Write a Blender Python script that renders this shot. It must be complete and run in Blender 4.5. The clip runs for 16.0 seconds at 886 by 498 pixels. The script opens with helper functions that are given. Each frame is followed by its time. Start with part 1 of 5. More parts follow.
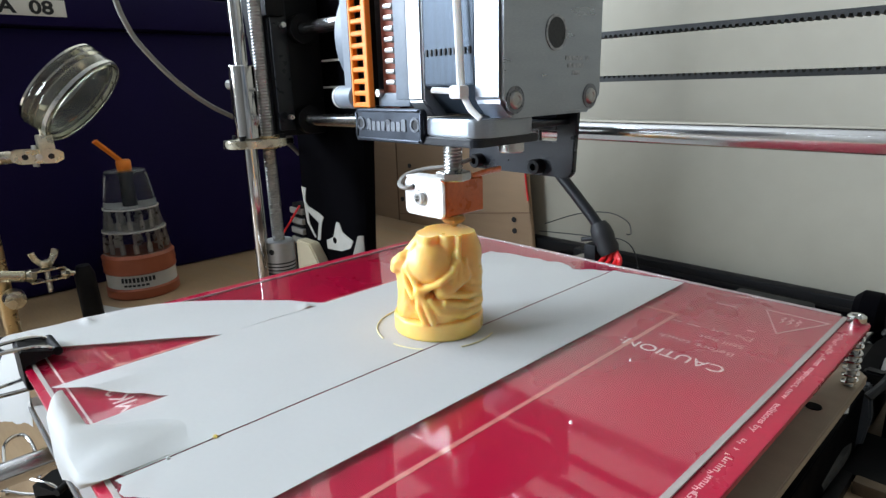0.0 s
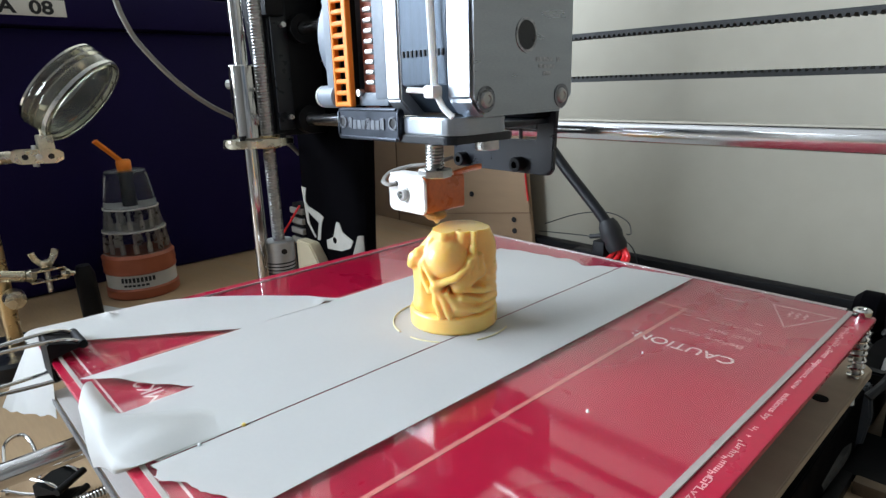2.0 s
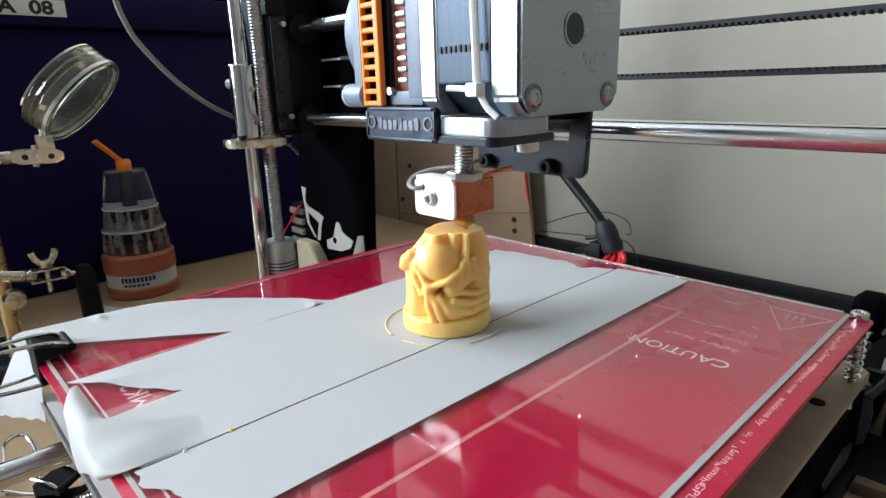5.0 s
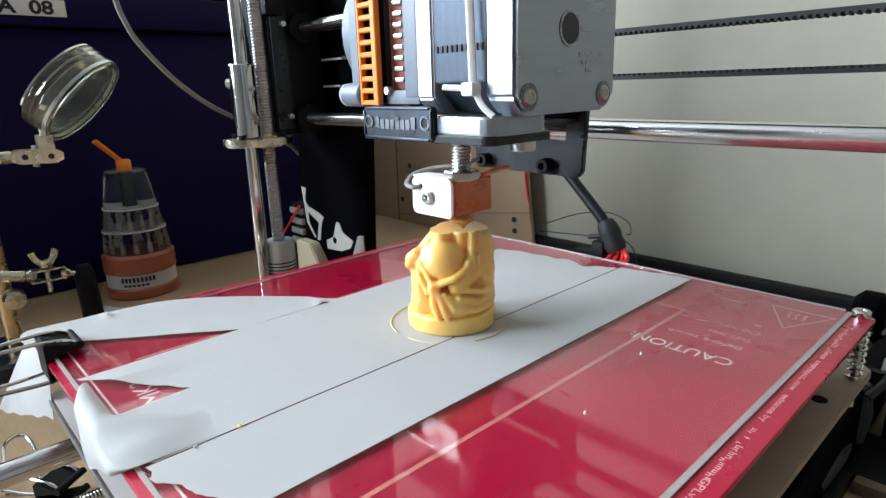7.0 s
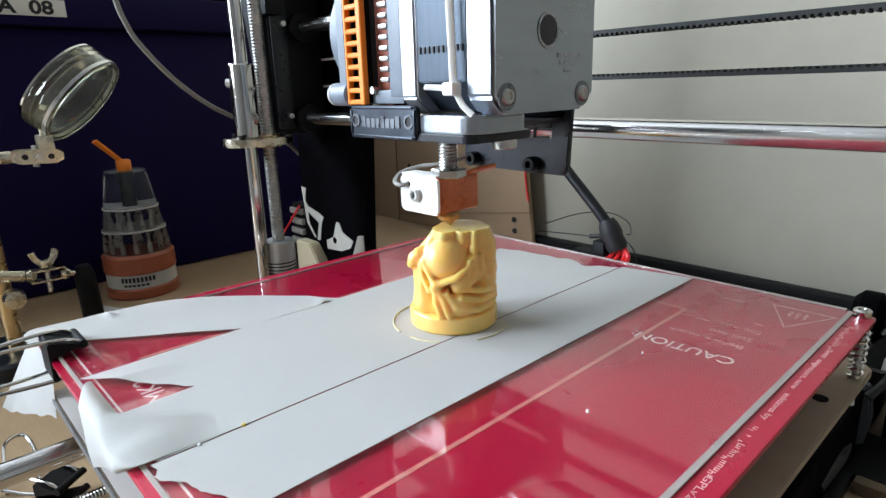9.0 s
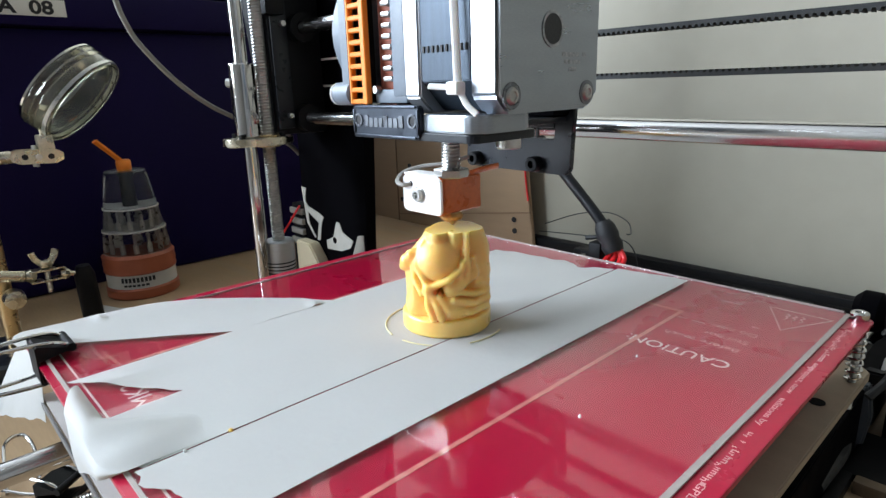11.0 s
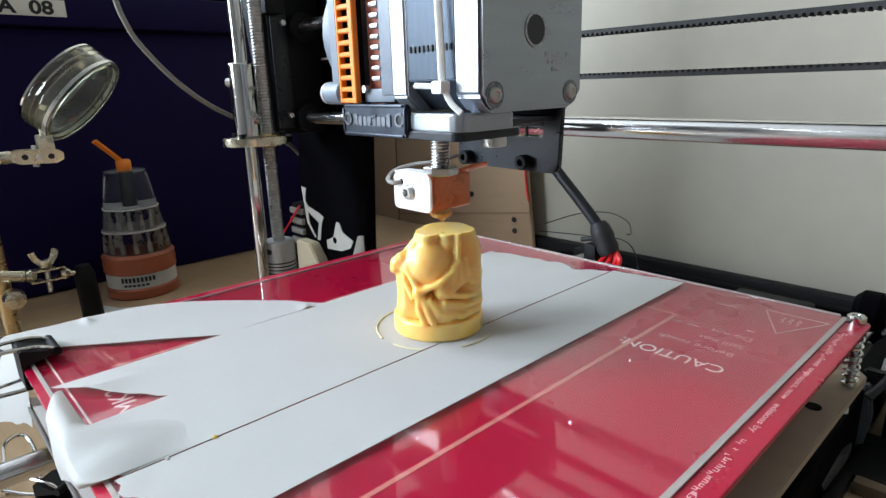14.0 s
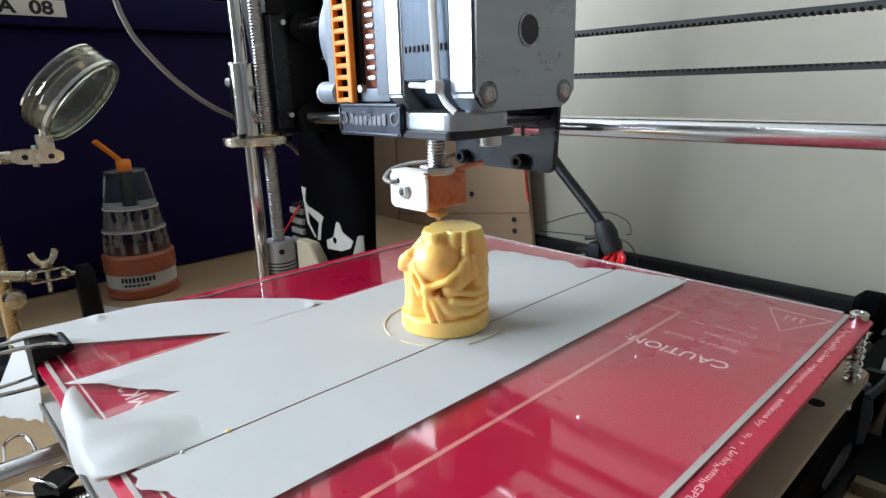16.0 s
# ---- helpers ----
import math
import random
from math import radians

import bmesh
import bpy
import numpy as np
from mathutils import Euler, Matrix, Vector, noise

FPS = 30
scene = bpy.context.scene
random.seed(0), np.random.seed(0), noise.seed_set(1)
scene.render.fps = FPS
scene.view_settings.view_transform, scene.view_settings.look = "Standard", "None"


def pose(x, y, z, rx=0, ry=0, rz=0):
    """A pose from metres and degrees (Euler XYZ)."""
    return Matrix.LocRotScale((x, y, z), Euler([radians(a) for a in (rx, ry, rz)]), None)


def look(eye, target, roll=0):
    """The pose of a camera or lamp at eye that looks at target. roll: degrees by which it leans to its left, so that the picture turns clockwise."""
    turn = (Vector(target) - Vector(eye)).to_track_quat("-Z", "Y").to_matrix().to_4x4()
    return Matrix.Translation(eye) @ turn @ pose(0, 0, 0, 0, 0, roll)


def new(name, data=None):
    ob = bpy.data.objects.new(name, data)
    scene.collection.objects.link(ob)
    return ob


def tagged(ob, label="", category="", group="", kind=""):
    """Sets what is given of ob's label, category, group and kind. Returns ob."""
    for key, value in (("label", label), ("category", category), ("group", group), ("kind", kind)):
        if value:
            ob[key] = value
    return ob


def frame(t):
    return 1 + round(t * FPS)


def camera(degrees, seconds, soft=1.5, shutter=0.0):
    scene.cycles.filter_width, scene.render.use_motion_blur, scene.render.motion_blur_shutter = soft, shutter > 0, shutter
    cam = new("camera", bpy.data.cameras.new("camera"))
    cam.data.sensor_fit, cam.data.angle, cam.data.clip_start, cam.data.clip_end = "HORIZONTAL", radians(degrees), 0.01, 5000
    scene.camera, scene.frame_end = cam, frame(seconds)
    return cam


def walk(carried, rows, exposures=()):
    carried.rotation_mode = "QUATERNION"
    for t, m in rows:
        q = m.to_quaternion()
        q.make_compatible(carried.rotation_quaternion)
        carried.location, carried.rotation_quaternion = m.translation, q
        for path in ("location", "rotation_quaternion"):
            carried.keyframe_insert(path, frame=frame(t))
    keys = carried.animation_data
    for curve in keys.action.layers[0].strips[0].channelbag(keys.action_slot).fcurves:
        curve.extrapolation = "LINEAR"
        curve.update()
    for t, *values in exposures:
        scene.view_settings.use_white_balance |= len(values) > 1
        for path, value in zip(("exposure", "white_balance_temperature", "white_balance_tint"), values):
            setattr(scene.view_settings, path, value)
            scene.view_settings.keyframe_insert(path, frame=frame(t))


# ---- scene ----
cam = camera(73.638, 16.0, soft=1.4)
STAND = pose(0.14707, -0.13862, 0.08334, 74.5835, 1.6263, 46.6056)
walk(cam, [(0.0, STAND), (16.0, STAND)], exposures=[(0.0, 0.0), (16.0, 0.0)])

# ---- daylight ----
world = bpy.data.worlds.new("sky")
scene.world = world
world.use_nodes = True
_n = world.node_tree.nodes
_sky = _n.new("ShaderNodeTexSky")
_sky.sky_type, _sky.sun_disc = "NISHITA", False
_sky.sun_elevation, _sky.sun_rotation = radians(38), radians(200)
_n["Background"].inputs["Strength"].default_value = 0.12
world.node_tree.links.new(_sky.outputs[0], _n["Background"].inputs[0])

def window_lamp(name, width, height, watts, m):
    """Sky light in the opening of a window."""
    ob = new(name, bpy.data.lights.new(name, "AREA"))
    ob.data.shape, ob.data.size, ob.data.size_y = "RECTANGLE", width, height
    ob.data.energy, ob.data.color = watts, (0.75, 0.867, 1.0)
    ob.matrix_basis = m


window_lamp("south_window_light", 1.30, 1.2, 120.0, look((-1.27, -1.495, 0.72), (-1.27, 0.0, 0.72)))
# an added second source, out of view, which brightens the polished rods
window_lamp("west_rod_fill_light", 1.10, 1.2, 81.0, look((-1.995, -0.75, 1.0), (0.0, -0.75, 1.0)))


# ---- materials ----
def material(name, color, rough=0.5, metal=0.0, vary=0.12, scale=60.0, bump=0.0, bump_scale=400.0, spec=0.5, coat=0.0,
             fine=900.0, clear=0.0, stretch=(1, 1, 1), ior=1.45, subsurface=0.0, rough_vary=0.08):
    m = bpy.data.materials.new(name)
    m.use_nodes = True
    t, b = m.node_tree, m.node_tree.nodes["Principled BSDF"]
    b.inputs["Roughness"].default_value, b.inputs["Metallic"].default_value = rough, metal
    b.inputs["Specular IOR Level"].default_value, b.inputs["IOR"].default_value = spec, ior
    b.inputs["Coat Weight"].default_value, b.inputs["Coat Roughness"].default_value = coat, 0.08
    b.inputs["Transmission Weight"].default_value = clear
    if subsurface:
        b.inputs["Subsurface Weight"].default_value = subsurface
        b.inputs["Subsurface Radius"].default_value = (1.0, 0.72, 0.45)
        b.inputs["Subsurface Scale"].default_value = 0.004
    co = t.nodes.new("ShaderNodeTexCoord")
    mp = t.nodes.new("ShaderNodeMapping")
    mp.inputs["Scale"].default_value = stretch
    t.links.new(co.outputs["Object"], mp.inputs["Vector"])
    big, small = t.nodes.new("ShaderNodeTexNoise"), t.nodes.new("ShaderNodeTexNoise")
    for tex, s in ((big, scale), (small, fine)):
        tex.inputs["Scale"].default_value, tex.inputs["Detail"].default_value = s, 5
        t.links.new(mp.outputs[0], tex.inputs["Vector"])
    mix = t.nodes.new("ShaderNodeMix")
    mix.inputs[0].default_value = 0.35
    t.links.new(big.outputs[0], mix.inputs[2])
    t.links.new(small.outputs[0], mix.inputs[3])
    ramp = t.nodes.new("ShaderNodeMapRange")
    ramp.inputs[1].default_value, ramp.inputs[2].default_value = 0.3, 0.7
    ramp.inputs[3].default_value, ramp.inputs[4].default_value = 1 - vary, 1 + vary
    t.links.new(mix.outputs[0], ramp.inputs[0])
    mul = t.nodes.new("ShaderNodeVectorMath")
    mul.operation = "SCALE"
    mul.inputs[0].default_value = color
    t.links.new(ramp.outputs[0], mul.inputs[3])
    t.links.new(mul.outputs[0], b.inputs["Base Color"])
    rr = t.nodes.new("ShaderNodeMapRange")
    rr.inputs[1].default_value, rr.inputs[2].default_value = 0.3, 0.7
    rr.inputs[3].default_value, rr.inputs[4].default_value = max(0.0, rough - rough_vary), min(1.0, rough + rough_vary)
    t.links.new(big.outputs[0], rr.inputs[0])
    t.links.new(rr.outputs[0], b.inputs["Roughness"])
    if bump:
        bt, bn = t.nodes.new("ShaderNodeTexNoise"), t.nodes.new("ShaderNodeBump")
        bt.inputs["Scale"].default_value, bt.inputs["Detail"].default_value = bump_scale, 4
        t.links.new(mp.outputs[0], bt.inputs["Vector"])
        bn.inputs["Strength"].default_value, bn.inputs["Distance"].default_value = bump, 0.0006
        t.links.new(bt.outputs[0], bn.inputs["Height"])
        t.links.new(bn.outputs[0], b.inputs["Normal"])
    return m


def layered(m, pitch, strength):
    """Adds the fine horizontal layers of a print to a material."""
    t, b = m.node_tree, m.node_tree.nodes["Principled BSDF"]
    co, sep = t.nodes.new("ShaderNodeTexCoord"), t.nodes.new("ShaderNodeSeparateXYZ")
    t.links.new(co.outputs["Object"], sep.inputs[0])
    wave, bn = t.nodes.new("ShaderNodeMath"), t.nodes.new("ShaderNodeBump")
    k = t.nodes.new("ShaderNodeMath")
    k.operation, wave.operation = "MULTIPLY", "SINE"
    k.inputs[1].default_value = 2 * math.pi / pitch
    t.links.new(sep.outputs[2], k.inputs[0])
    t.links.new(k.outputs[0], wave.inputs[0])
    bn.inputs["Strength"].default_value, bn.inputs["Distance"].default_value = strength, 0.0001
    t.links.new(wave.outputs[0], bn.inputs["Height"])
    t.links.new(bn.outputs[0], b.inputs["Normal"])
    return m


WALL = material("wall_paint", (0.325, 0.302, 0.245), 0.85, vary=0.06, scale=6, bump=0.25, bump_scale=180, fine=60)
ROOM = material("room_paint", (0.36, 0.355, 0.345), 0.9, vary=0.05, scale=3, fine=40)
FLOOR = material("floor_wood", (0.22, 0.14, 0.08), 0.5, vary=0.2, scale=5, stretch=(1, 6, 1), fine=60)
TABLE = material("table_veneer", (0.37, 0.255, 0.15), 0.5, vary=0.16, scale=9, stretch=(1, 9, 1), bump=0.1, bump_scale=300, fine=90)
BLACK = material("black_acrylic", (0.0018, 0.0016, 0.0024), 0.6, vary=0.3, scale=40, spec=0.03)
BLACKPL = material("black_plastic", (0.005, 0.005, 0.006), 0.5, vary=0.25, scale=80, spec=0.2, bump=0.15, bump_scale=900)
BLACKMETAL = material("black_coated_steel", (0.010, 0.012, 0.017), 0.33, spec=0.45, vary=0.15, scale=120, bump=0.1, bump_scale=1500)
STEEL = material("polished_steel", (0.58, 0.57, 0.56), 0.20, 1.0, vary=0.06, scale=20, fine=300, rough_vary=0.03)
CHROME = material("chrome", (0.54, 0.53, 0.52), 0.09, 1.0, vary=0.08, scale=40, rough_vary=0.03)
MARK = material("etched_mark", (0.33, 0.34, 0.36), 0.45, 0.95, vary=0.4, scale=900)
EMBOSS = material("embossed_steel", (0.16, 0.17, 0.19), 0.3, 0.7, vary=0.2, scale=300)
ZINC = material("zinc_plated", (0.56, 0.555, 0.54), 0.32, 1.0, vary=0.2, scale=200)
DULL = material("dull_steel", (0.44, 0.44, 0.43), 0.44, 1.0, vary=0.25, scale=200)
ALU = material("brushed_aluminium", (0.50, 0.515, 0.54), 0.56, 1.0, vary=0.1, scale=60, stretch=(1, 1, 14), bump=0.08, bump_scale=700)
ALUCAST = material("cast_aluminium", (0.33, 0.355, 0.39), 0.34, 1.0, vary=0.12, scale=40, stretch=(1, 1, 5), bump=0.05, bump_scale=900)
LAMINATE = material("motor_laminations", (0.05, 0.065, 0.085), 0.4, 0.6, vary=0.3, scale=60, stretch=(12, 1, 1), bump=0.2, bump_scale=500)
BRASS = material("brass", (0.62, 0.47, 0.26), 0.3, 1.0, vary=0.15, scale=150)
NICKEL = material("worn_nickel", (0.58, 0.53, 0.42), 0.28, 1.0, vary=0.25, scale=150)
NAVY = material("navy_plastic", (0.0072, 0.0037, 0.038), 0.6, spec=0.12, vary=0.18, scale=12, bump=0.12, bump_scale=300)
LABEL = material("label_paper", (0.72, 0.70, 0.66), 0.7, vary=0.06, scale=60)
INK = material("black_ink", (0.012, 0.012, 0.014), 0.6, vary=0.1)
PCB = material("red_solder_mask", (0.42, 0.0025, 0.034), 0.3, vary=0.14, scale=25, coat=0.2, bump=0.06, bump_scale=300)
FAINT = material("thin_worn_ink", (0.66, 0.33, 0.33), 0.6, vary=0.3, scale=400)
SKIRT = material("thin_pale_plastic", (0.84, 0.76, 0.46), 0.5, vary=0.1, scale=200, clear=0.25)
SILK = material("silkscreen_ink", (0.80, 0.60, 0.58), 0.6, vary=0.14, scale=300)
TRACE = material("copper_under_mask", (0.62, 0.20, 0.17), 0.4, vary=0.14, scale=200)
PAPER = material("masking_paper", (0.66, 0.665, 0.66), 0.75, vary=0.035, scale=45, bump=0.2, bump_scale=350, fine=700, subsurface=0.0)
EDGE = material("green_glass_edge", (0.46, 0.36, 0.36), 0.4, vary=0.1, scale=200)
WHITEWALL = material("white_bounce_paint", (0.80, 0.79, 0.77), 0.85, vary=0.04, scale=3, fine=40)
FROST = material("ground_glass_edge", (0.36, 0.315, 0.29), 0.45, vary=0.1, scale=200)
PLY = material("plywood", (0.31, 0.245, 0.18), 0.65, vary=0.14, scale=20, stretch=(1, 7, 1), bump=0.15, bump_scale=400)
EDGEGREY = material("sealed_grey_edge", (0.13, 0.125, 0.12), 0.6, vary=0.15, scale=90)
SLATE = material("slate_plastic", (0.07, 0.08, 0.095), 0.6, vary=0.2, scale=60)
DARKWOOD = material("brown_wood", (0.16, 0.115, 0.075), 0.7, vary=0.2, scale=30, stretch=(1, 6, 1))
BACKING = material("grey_backing_paper", (0.47, 0.455, 0.43), 0.75, vary=0.06, scale=30)
CARD = material("brown_cardboard", (0.33, 0.225, 0.14), 0.85, vary=0.08, scale=25, stretch=(1, 1, 6), bump=0.1, bump_scale=300)
YELLOW = layered(material("yellow_print_plastic", (1.0, 0.585, 0.17), 0.34, vary=0.04, scale=200, coat=0.5, subsurface=0.85), 0.00025, 0.22)
ORANGE = material("orange_print_plastic", (0.85, 0.24, 0.02), 0.42, vary=0.06, scale=200, subsurface=0.1)
ORANGEDARK = material("orange_bottle_plastic", (0.32, 0.085, 0.04), 0.4, vary=0.1, scale=120)
GREYPL = material("grey_fan_plastic", (0.17, 0.20, 0.24), 0.45, vary=0.12, scale=200)
SCORCHED = material("browned_print_plastic", (0.52, 0.27, 0.08), 0.4, vary=0.3, scale=500, bump=0.4, bump_scale=900)
RUST = material("dark_red_plastic", (0.24, 0.055, 0.025), 0.5, vary=0.15, scale=200)
BADGE = material("slate_anodised_steel", (0.050, 0.057, 0.070), 0.36, 0.85, vary=0.2, scale=150, bump=0.1, bump_scale=900)
KAPTON = material("amber_film", (0.52, 0.13, 0.03), 0.3, vary=0.25, scale=160, coat=0.4, bump=0.5, bump_scale=260)
BARE = material("bare_milled_aluminium", (0.88, 0.87, 0.85), 0.38, 0.55, vary=0.05, scale=150, bump=0.1, bump_scale=700)
CERAMIC = material("white_ceramic_wool", (0.82, 0.80, 0.76), 0.8, vary=0.06, scale=200, bump=0.4, bump_scale=600)
NYLON = material("white_nylon", (0.80, 0.80, 0.78), 0.4, vary=0.04, scale=200, subsurface=0.1)
RUBBER = material("black_rubber", (0.010, 0.010, 0.011), 0.6, vary=0.2, scale=300)
BELT = material("belt_rubber", (0.012, 0.013, 0.013), 0.7, vary=0.25, scale=400)
SLEEVE = material("braided_sleeve", (0.008, 0.009, 0.011), 0.4, vary=0.5, scale=500, bump=0.35, bump_scale=1400, spec=0.3)
REDWIRE = material("red_wire", (0.68, 0.02, 0.025), 0.4, vary=0.1)
GREYWIRE = material("grey_wire", (0.24, 0.225, 0.205), 0.5, vary=0.08)
FILM = material("peeling_film", (0.48, 0.46, 0.41), 0.7, vary=0.12, scale=80)
SOCKET = material("ivory_plastic", (0.60, 0.52, 0.36), 0.5, vary=0.08)


def glass_material(name, tint, rough=0.0, ior=1.5):
    m = bpy.data.materials.new(name)
    m.use_nodes = True
    b = m.node_tree.nodes["Principled BSDF"]
    b.inputs["Base Color"].default_value = (*tint, 1)
    b.inputs["Roughness"].default_value, b.inputs["IOR"].default_value = rough, ior
    b.inputs["Transmission Weight"].default_value = 1.0
    return m


def thin_glass(name, tint, rough):
    """Clear sheet: light goes straight through, and the surface mirrors by its angle."""
    m = bpy.data.materials.new(name)
    m.use_nodes = True
    t = m.node_tree
    t.nodes.remove(t.nodes["Principled BSDF"])
    through_it, gloss = t.nodes.new("ShaderNodeBsdfTransparent"), t.nodes.new("ShaderNodeBsdfGlossy")
    through_it.inputs[0].default_value = (*tint, 1)
    gloss.inputs["Roughness"].default_value = rough
    lw, mix, dust = t.nodes.new("ShaderNodeLayerWeight"), t.nodes.new("ShaderNodeMixShader"), t.nodes.new("ShaderNodeTexNoise")
    lw.inputs["Blend"].default_value = 0.5
    steep, fr = t.nodes.new("ShaderNodeMath"), t.nodes.new("ShaderNodeMath")
    steep.operation, fr.operation = "POWER", "MULTIPLY_ADD"
    steep.inputs[1].default_value = 5.0
    fr.inputs[1].default_value, fr.inputs[2].default_value = 0.85, 0.036
    t.links.new(lw.outputs["Facing"], steep.inputs[0])
    t.links.new(steep.outputs[0], fr.inputs[0])
    dust.inputs["Scale"].default_value, dust.inputs["Detail"].default_value = 25, 6
    rr = t.nodes.new("ShaderNodeMapRange")
    rr.inputs[3].default_value, rr.inputs[4].default_value = rough * 0.5, rough * 2.2
    co = t.nodes.new("ShaderNodeTexCoord")
    t.links.new(co.outputs["Object"], dust.inputs["Vector"])
    t.links.new(dust.outputs[0], rr.inputs[0])
    t.links.new(rr.outputs[0], gloss.inputs["Roughness"])
    t.links.new(fr.outputs[0], mix.inputs[0])
    t.links.new(through_it.outputs[0], mix.inputs[1])
    t.links.new(gloss.outputs[0], mix.inputs[2])
    t.links.new(mix.outputs[0], t.nodes["Material Output"].inputs[0])
    return m


def let_light_through(m, share, tint):
    """Thin paper: part of the light that strikes one side comes out of the other."""
    t = m.node_tree
    b = t.nodes["Principled BSDF"]
    tr, mix = t.nodes.new("ShaderNodeBsdfTranslucent"), t.nodes.new("ShaderNodeMixShader")
    tr.inputs[0].default_value = (*tint, 1)
    mix.inputs[0].default_value = share
    t.links.new(b.outputs[0], mix.inputs[1])
    t.links.new(tr.outputs[0], mix.inputs[2])
    t.links.new(mix.outputs[0], t.nodes["Material Output"].inputs[0])


let_light_through(PAPER, 0.40, (0.80, 0.78, 0.70))
GLASS = thin_glass("bed_glass", (0.97, 0.985, 0.98), 0.012)
LENS = thin_glass("lens_glass", (0.95, 0.97, 0.96), 0.02)
# clear rim; its yellow reflections are put into the tint
LENSRIM = material("clear_plastic_reflection_tint", (0.62, 0.60, 0.46), 0.08, vary=0.3, scale=60, clear=0.95)
CLEARPL = glass_material("clear_plastic", (0.80, 0.83, 0.85), 0.12, 1.3)

# ---- building helpers ----
ORIGIN = {}


def thing(name, at, label, category, group=""):
    ob = new(name)
    ob.empty_display_size = 0.02
    ob.location = at
    ORIGIN[ob] = Vector(at)
    return tagged(ob, label, category, group)


def mesh_of(name, bm, mat, smooth=35):
    me = bpy.data.meshes.new(name)
    bmesh.ops.recalc_face_normals(bm, faces=bm.faces)
    bm.to_mesh(me)
    bm.free()
    me.materials.append(mat)
    if smooth:
        me.shade_smooth()
        me.set_sharp_from_angle(angle=radians(smooth))
    return me


def part(name, bm, mat, parent, label="", smooth=35):
    bm.transform(Matrix.Translation(-ORIGIN[parent]))
    ob = new(name, mesh_of(name, bm, mat, smooth))
    ob.parent = parent
    ORIGIN[ob] = ORIGIN[parent]
    return tagged(ob, label)


def whole(name, bm, mat, at, label, category, group="", kind="", smooth=35):
    """A thing that is one mesh, with its origin at a place of its own."""
    bm.transform(Matrix.Translation(-Vector(at)))
    ob = new(name, mesh_of(name, bm, mat, smooth))
    ob.location = at
    ORIGIN[ob] = Vector(at)
    return tagged(ob, label, category, group, kind)


def box(x0, x1, y0, y1, z0, z1, bevel=0.0, seg=2, bm=None):
    out = bm or bmesh.new()
    one = bmesh.new()
    bmesh.ops.create_cube(one, size=1)
    bmesh.ops.transform(one, verts=one.verts, matrix=Matrix.Translation(((x0 + x1) / 2, (y0 + y1) / 2, (z0 + z1) / 2))
                        @ Matrix.Diagonal((x1 - x0, y1 - y0, z1 - z0, 1)))
    if bevel:
        bmesh.ops.bevel(one, geom=one.edges[:], offset=bevel, segments=seg, affect="EDGES", profile=0.6)
    return join(out, one)


def join(out, one):
    me = bpy.data.meshes.new("tmp")
    one.to_mesh(me)
    one.free()
    out.from_mesh(me)
    bpy.data.meshes.remove(me)
    return out


def lathe(profile, p0, p1, seg=32, bm=None):
    """A turned body: profile of (radius, share of the way from p0 to p1)."""
    out = bm or bmesh.new()
    p0, p1 = Vector(p0), Vector(p1)
    d = (p1 - p0)
    u = d.normalized().orthogonal().normalized()
    v = d.normalized().cross(u)
    rings = []
    for r, s in profile:
        c = p0 + d * s
        if r <= 1e-7:
            rings.append([out.verts.new(c)])
        else:
            rings.append([out.verts.new(c + (u * math.cos(a) + v * math.sin(a)) * r)
                          for a in (2 * math.pi * i / seg for i in range(seg))])
    for a, b in zip(rings, rings[1:]):
        for i in range(seg):
            j = (i + 1) % seg
            if len(a) == 1 and len(b) == 1:
                continue
            if len(a) == 1:
                out.faces.new((a[0], b[j], b[i]))
            elif len(b) == 1:
                out.faces.new((a[i], a[j], b[0]))
            else:
                out.faces.new((a[i], a[j], b[j], b[i]))
    return out


def rod(p0, p1, r, seg=24, chamfer=0.0, bm=None):
    n = (Vector(p1) - Vector(p0)).length
    c = chamfer / n
    if chamfer:
        return lathe([(0, 0), (r - chamfer, 0), (r, c), (r, 1 - c), (r - chamfer, 1), (0, 1)], p0, p1, seg, bm)
    return lathe([(0, 0), (r, 0), (r, 1), (0, 1)], p0, p1, seg, bm)


def ring(p0, p1, r_out, r_in, seg=32, bm=None):
    return lathe([(r_in, 0), (r_out, 0), (r_out, 1), (r_in, 1), (r_in, 0)], p0, p1, seg, bm)


def smooth_path(points, steps=8):
    pts = [Vector(p) for p in points]
    out = []
    for i in range(len(pts) - 1):
        a, b, c, d = pts[max(i - 1, 0)], pts[i], pts[i + 1], pts[min(i + 2, len(pts) - 1)]
        for k in range(steps):
            t = k / steps
            out.append(0.5 * ((2 * b) + (c - a) * t + (2 * a - 5 * b + 4 * c - d) * t * t + (3 * b - a - 3 * c + d) * t ** 3))
    return out + [pts[-1]]


def tube(points, r, seg=10, steps=8, flat=1.0, bm=None):
    """A round (or flattened) cord along a smooth path."""
    out = bm or bmesh.new()
    path = smooth_path(points, steps)
    rings = []
    u = None
    for i, p in enumerate(path):
        d = (path[min(i + 1, len(path) - 1)] - path[max(i - 1, 0)]).normalized()
        u = d.orthogonal().normalized() if u is None else (u - d * u.dot(d)).normalized()
        v = d.cross(u)
        rings.append([out.verts.new(p + u * math.cos(a) * r + v * math.sin(a) * r * flat)
                      for a in (2 * math.pi * k / seg for k in range(seg))])
    for a, b in zip(rings, rings[1:]):
        for k in range(seg):
            out.faces.new((a[k], a[(k + 1) % seg], b[(k + 1) % seg], b[k]))
    out.faces.new(rings[0][::-1])
    out.faces.new(rings[-1])
    return out


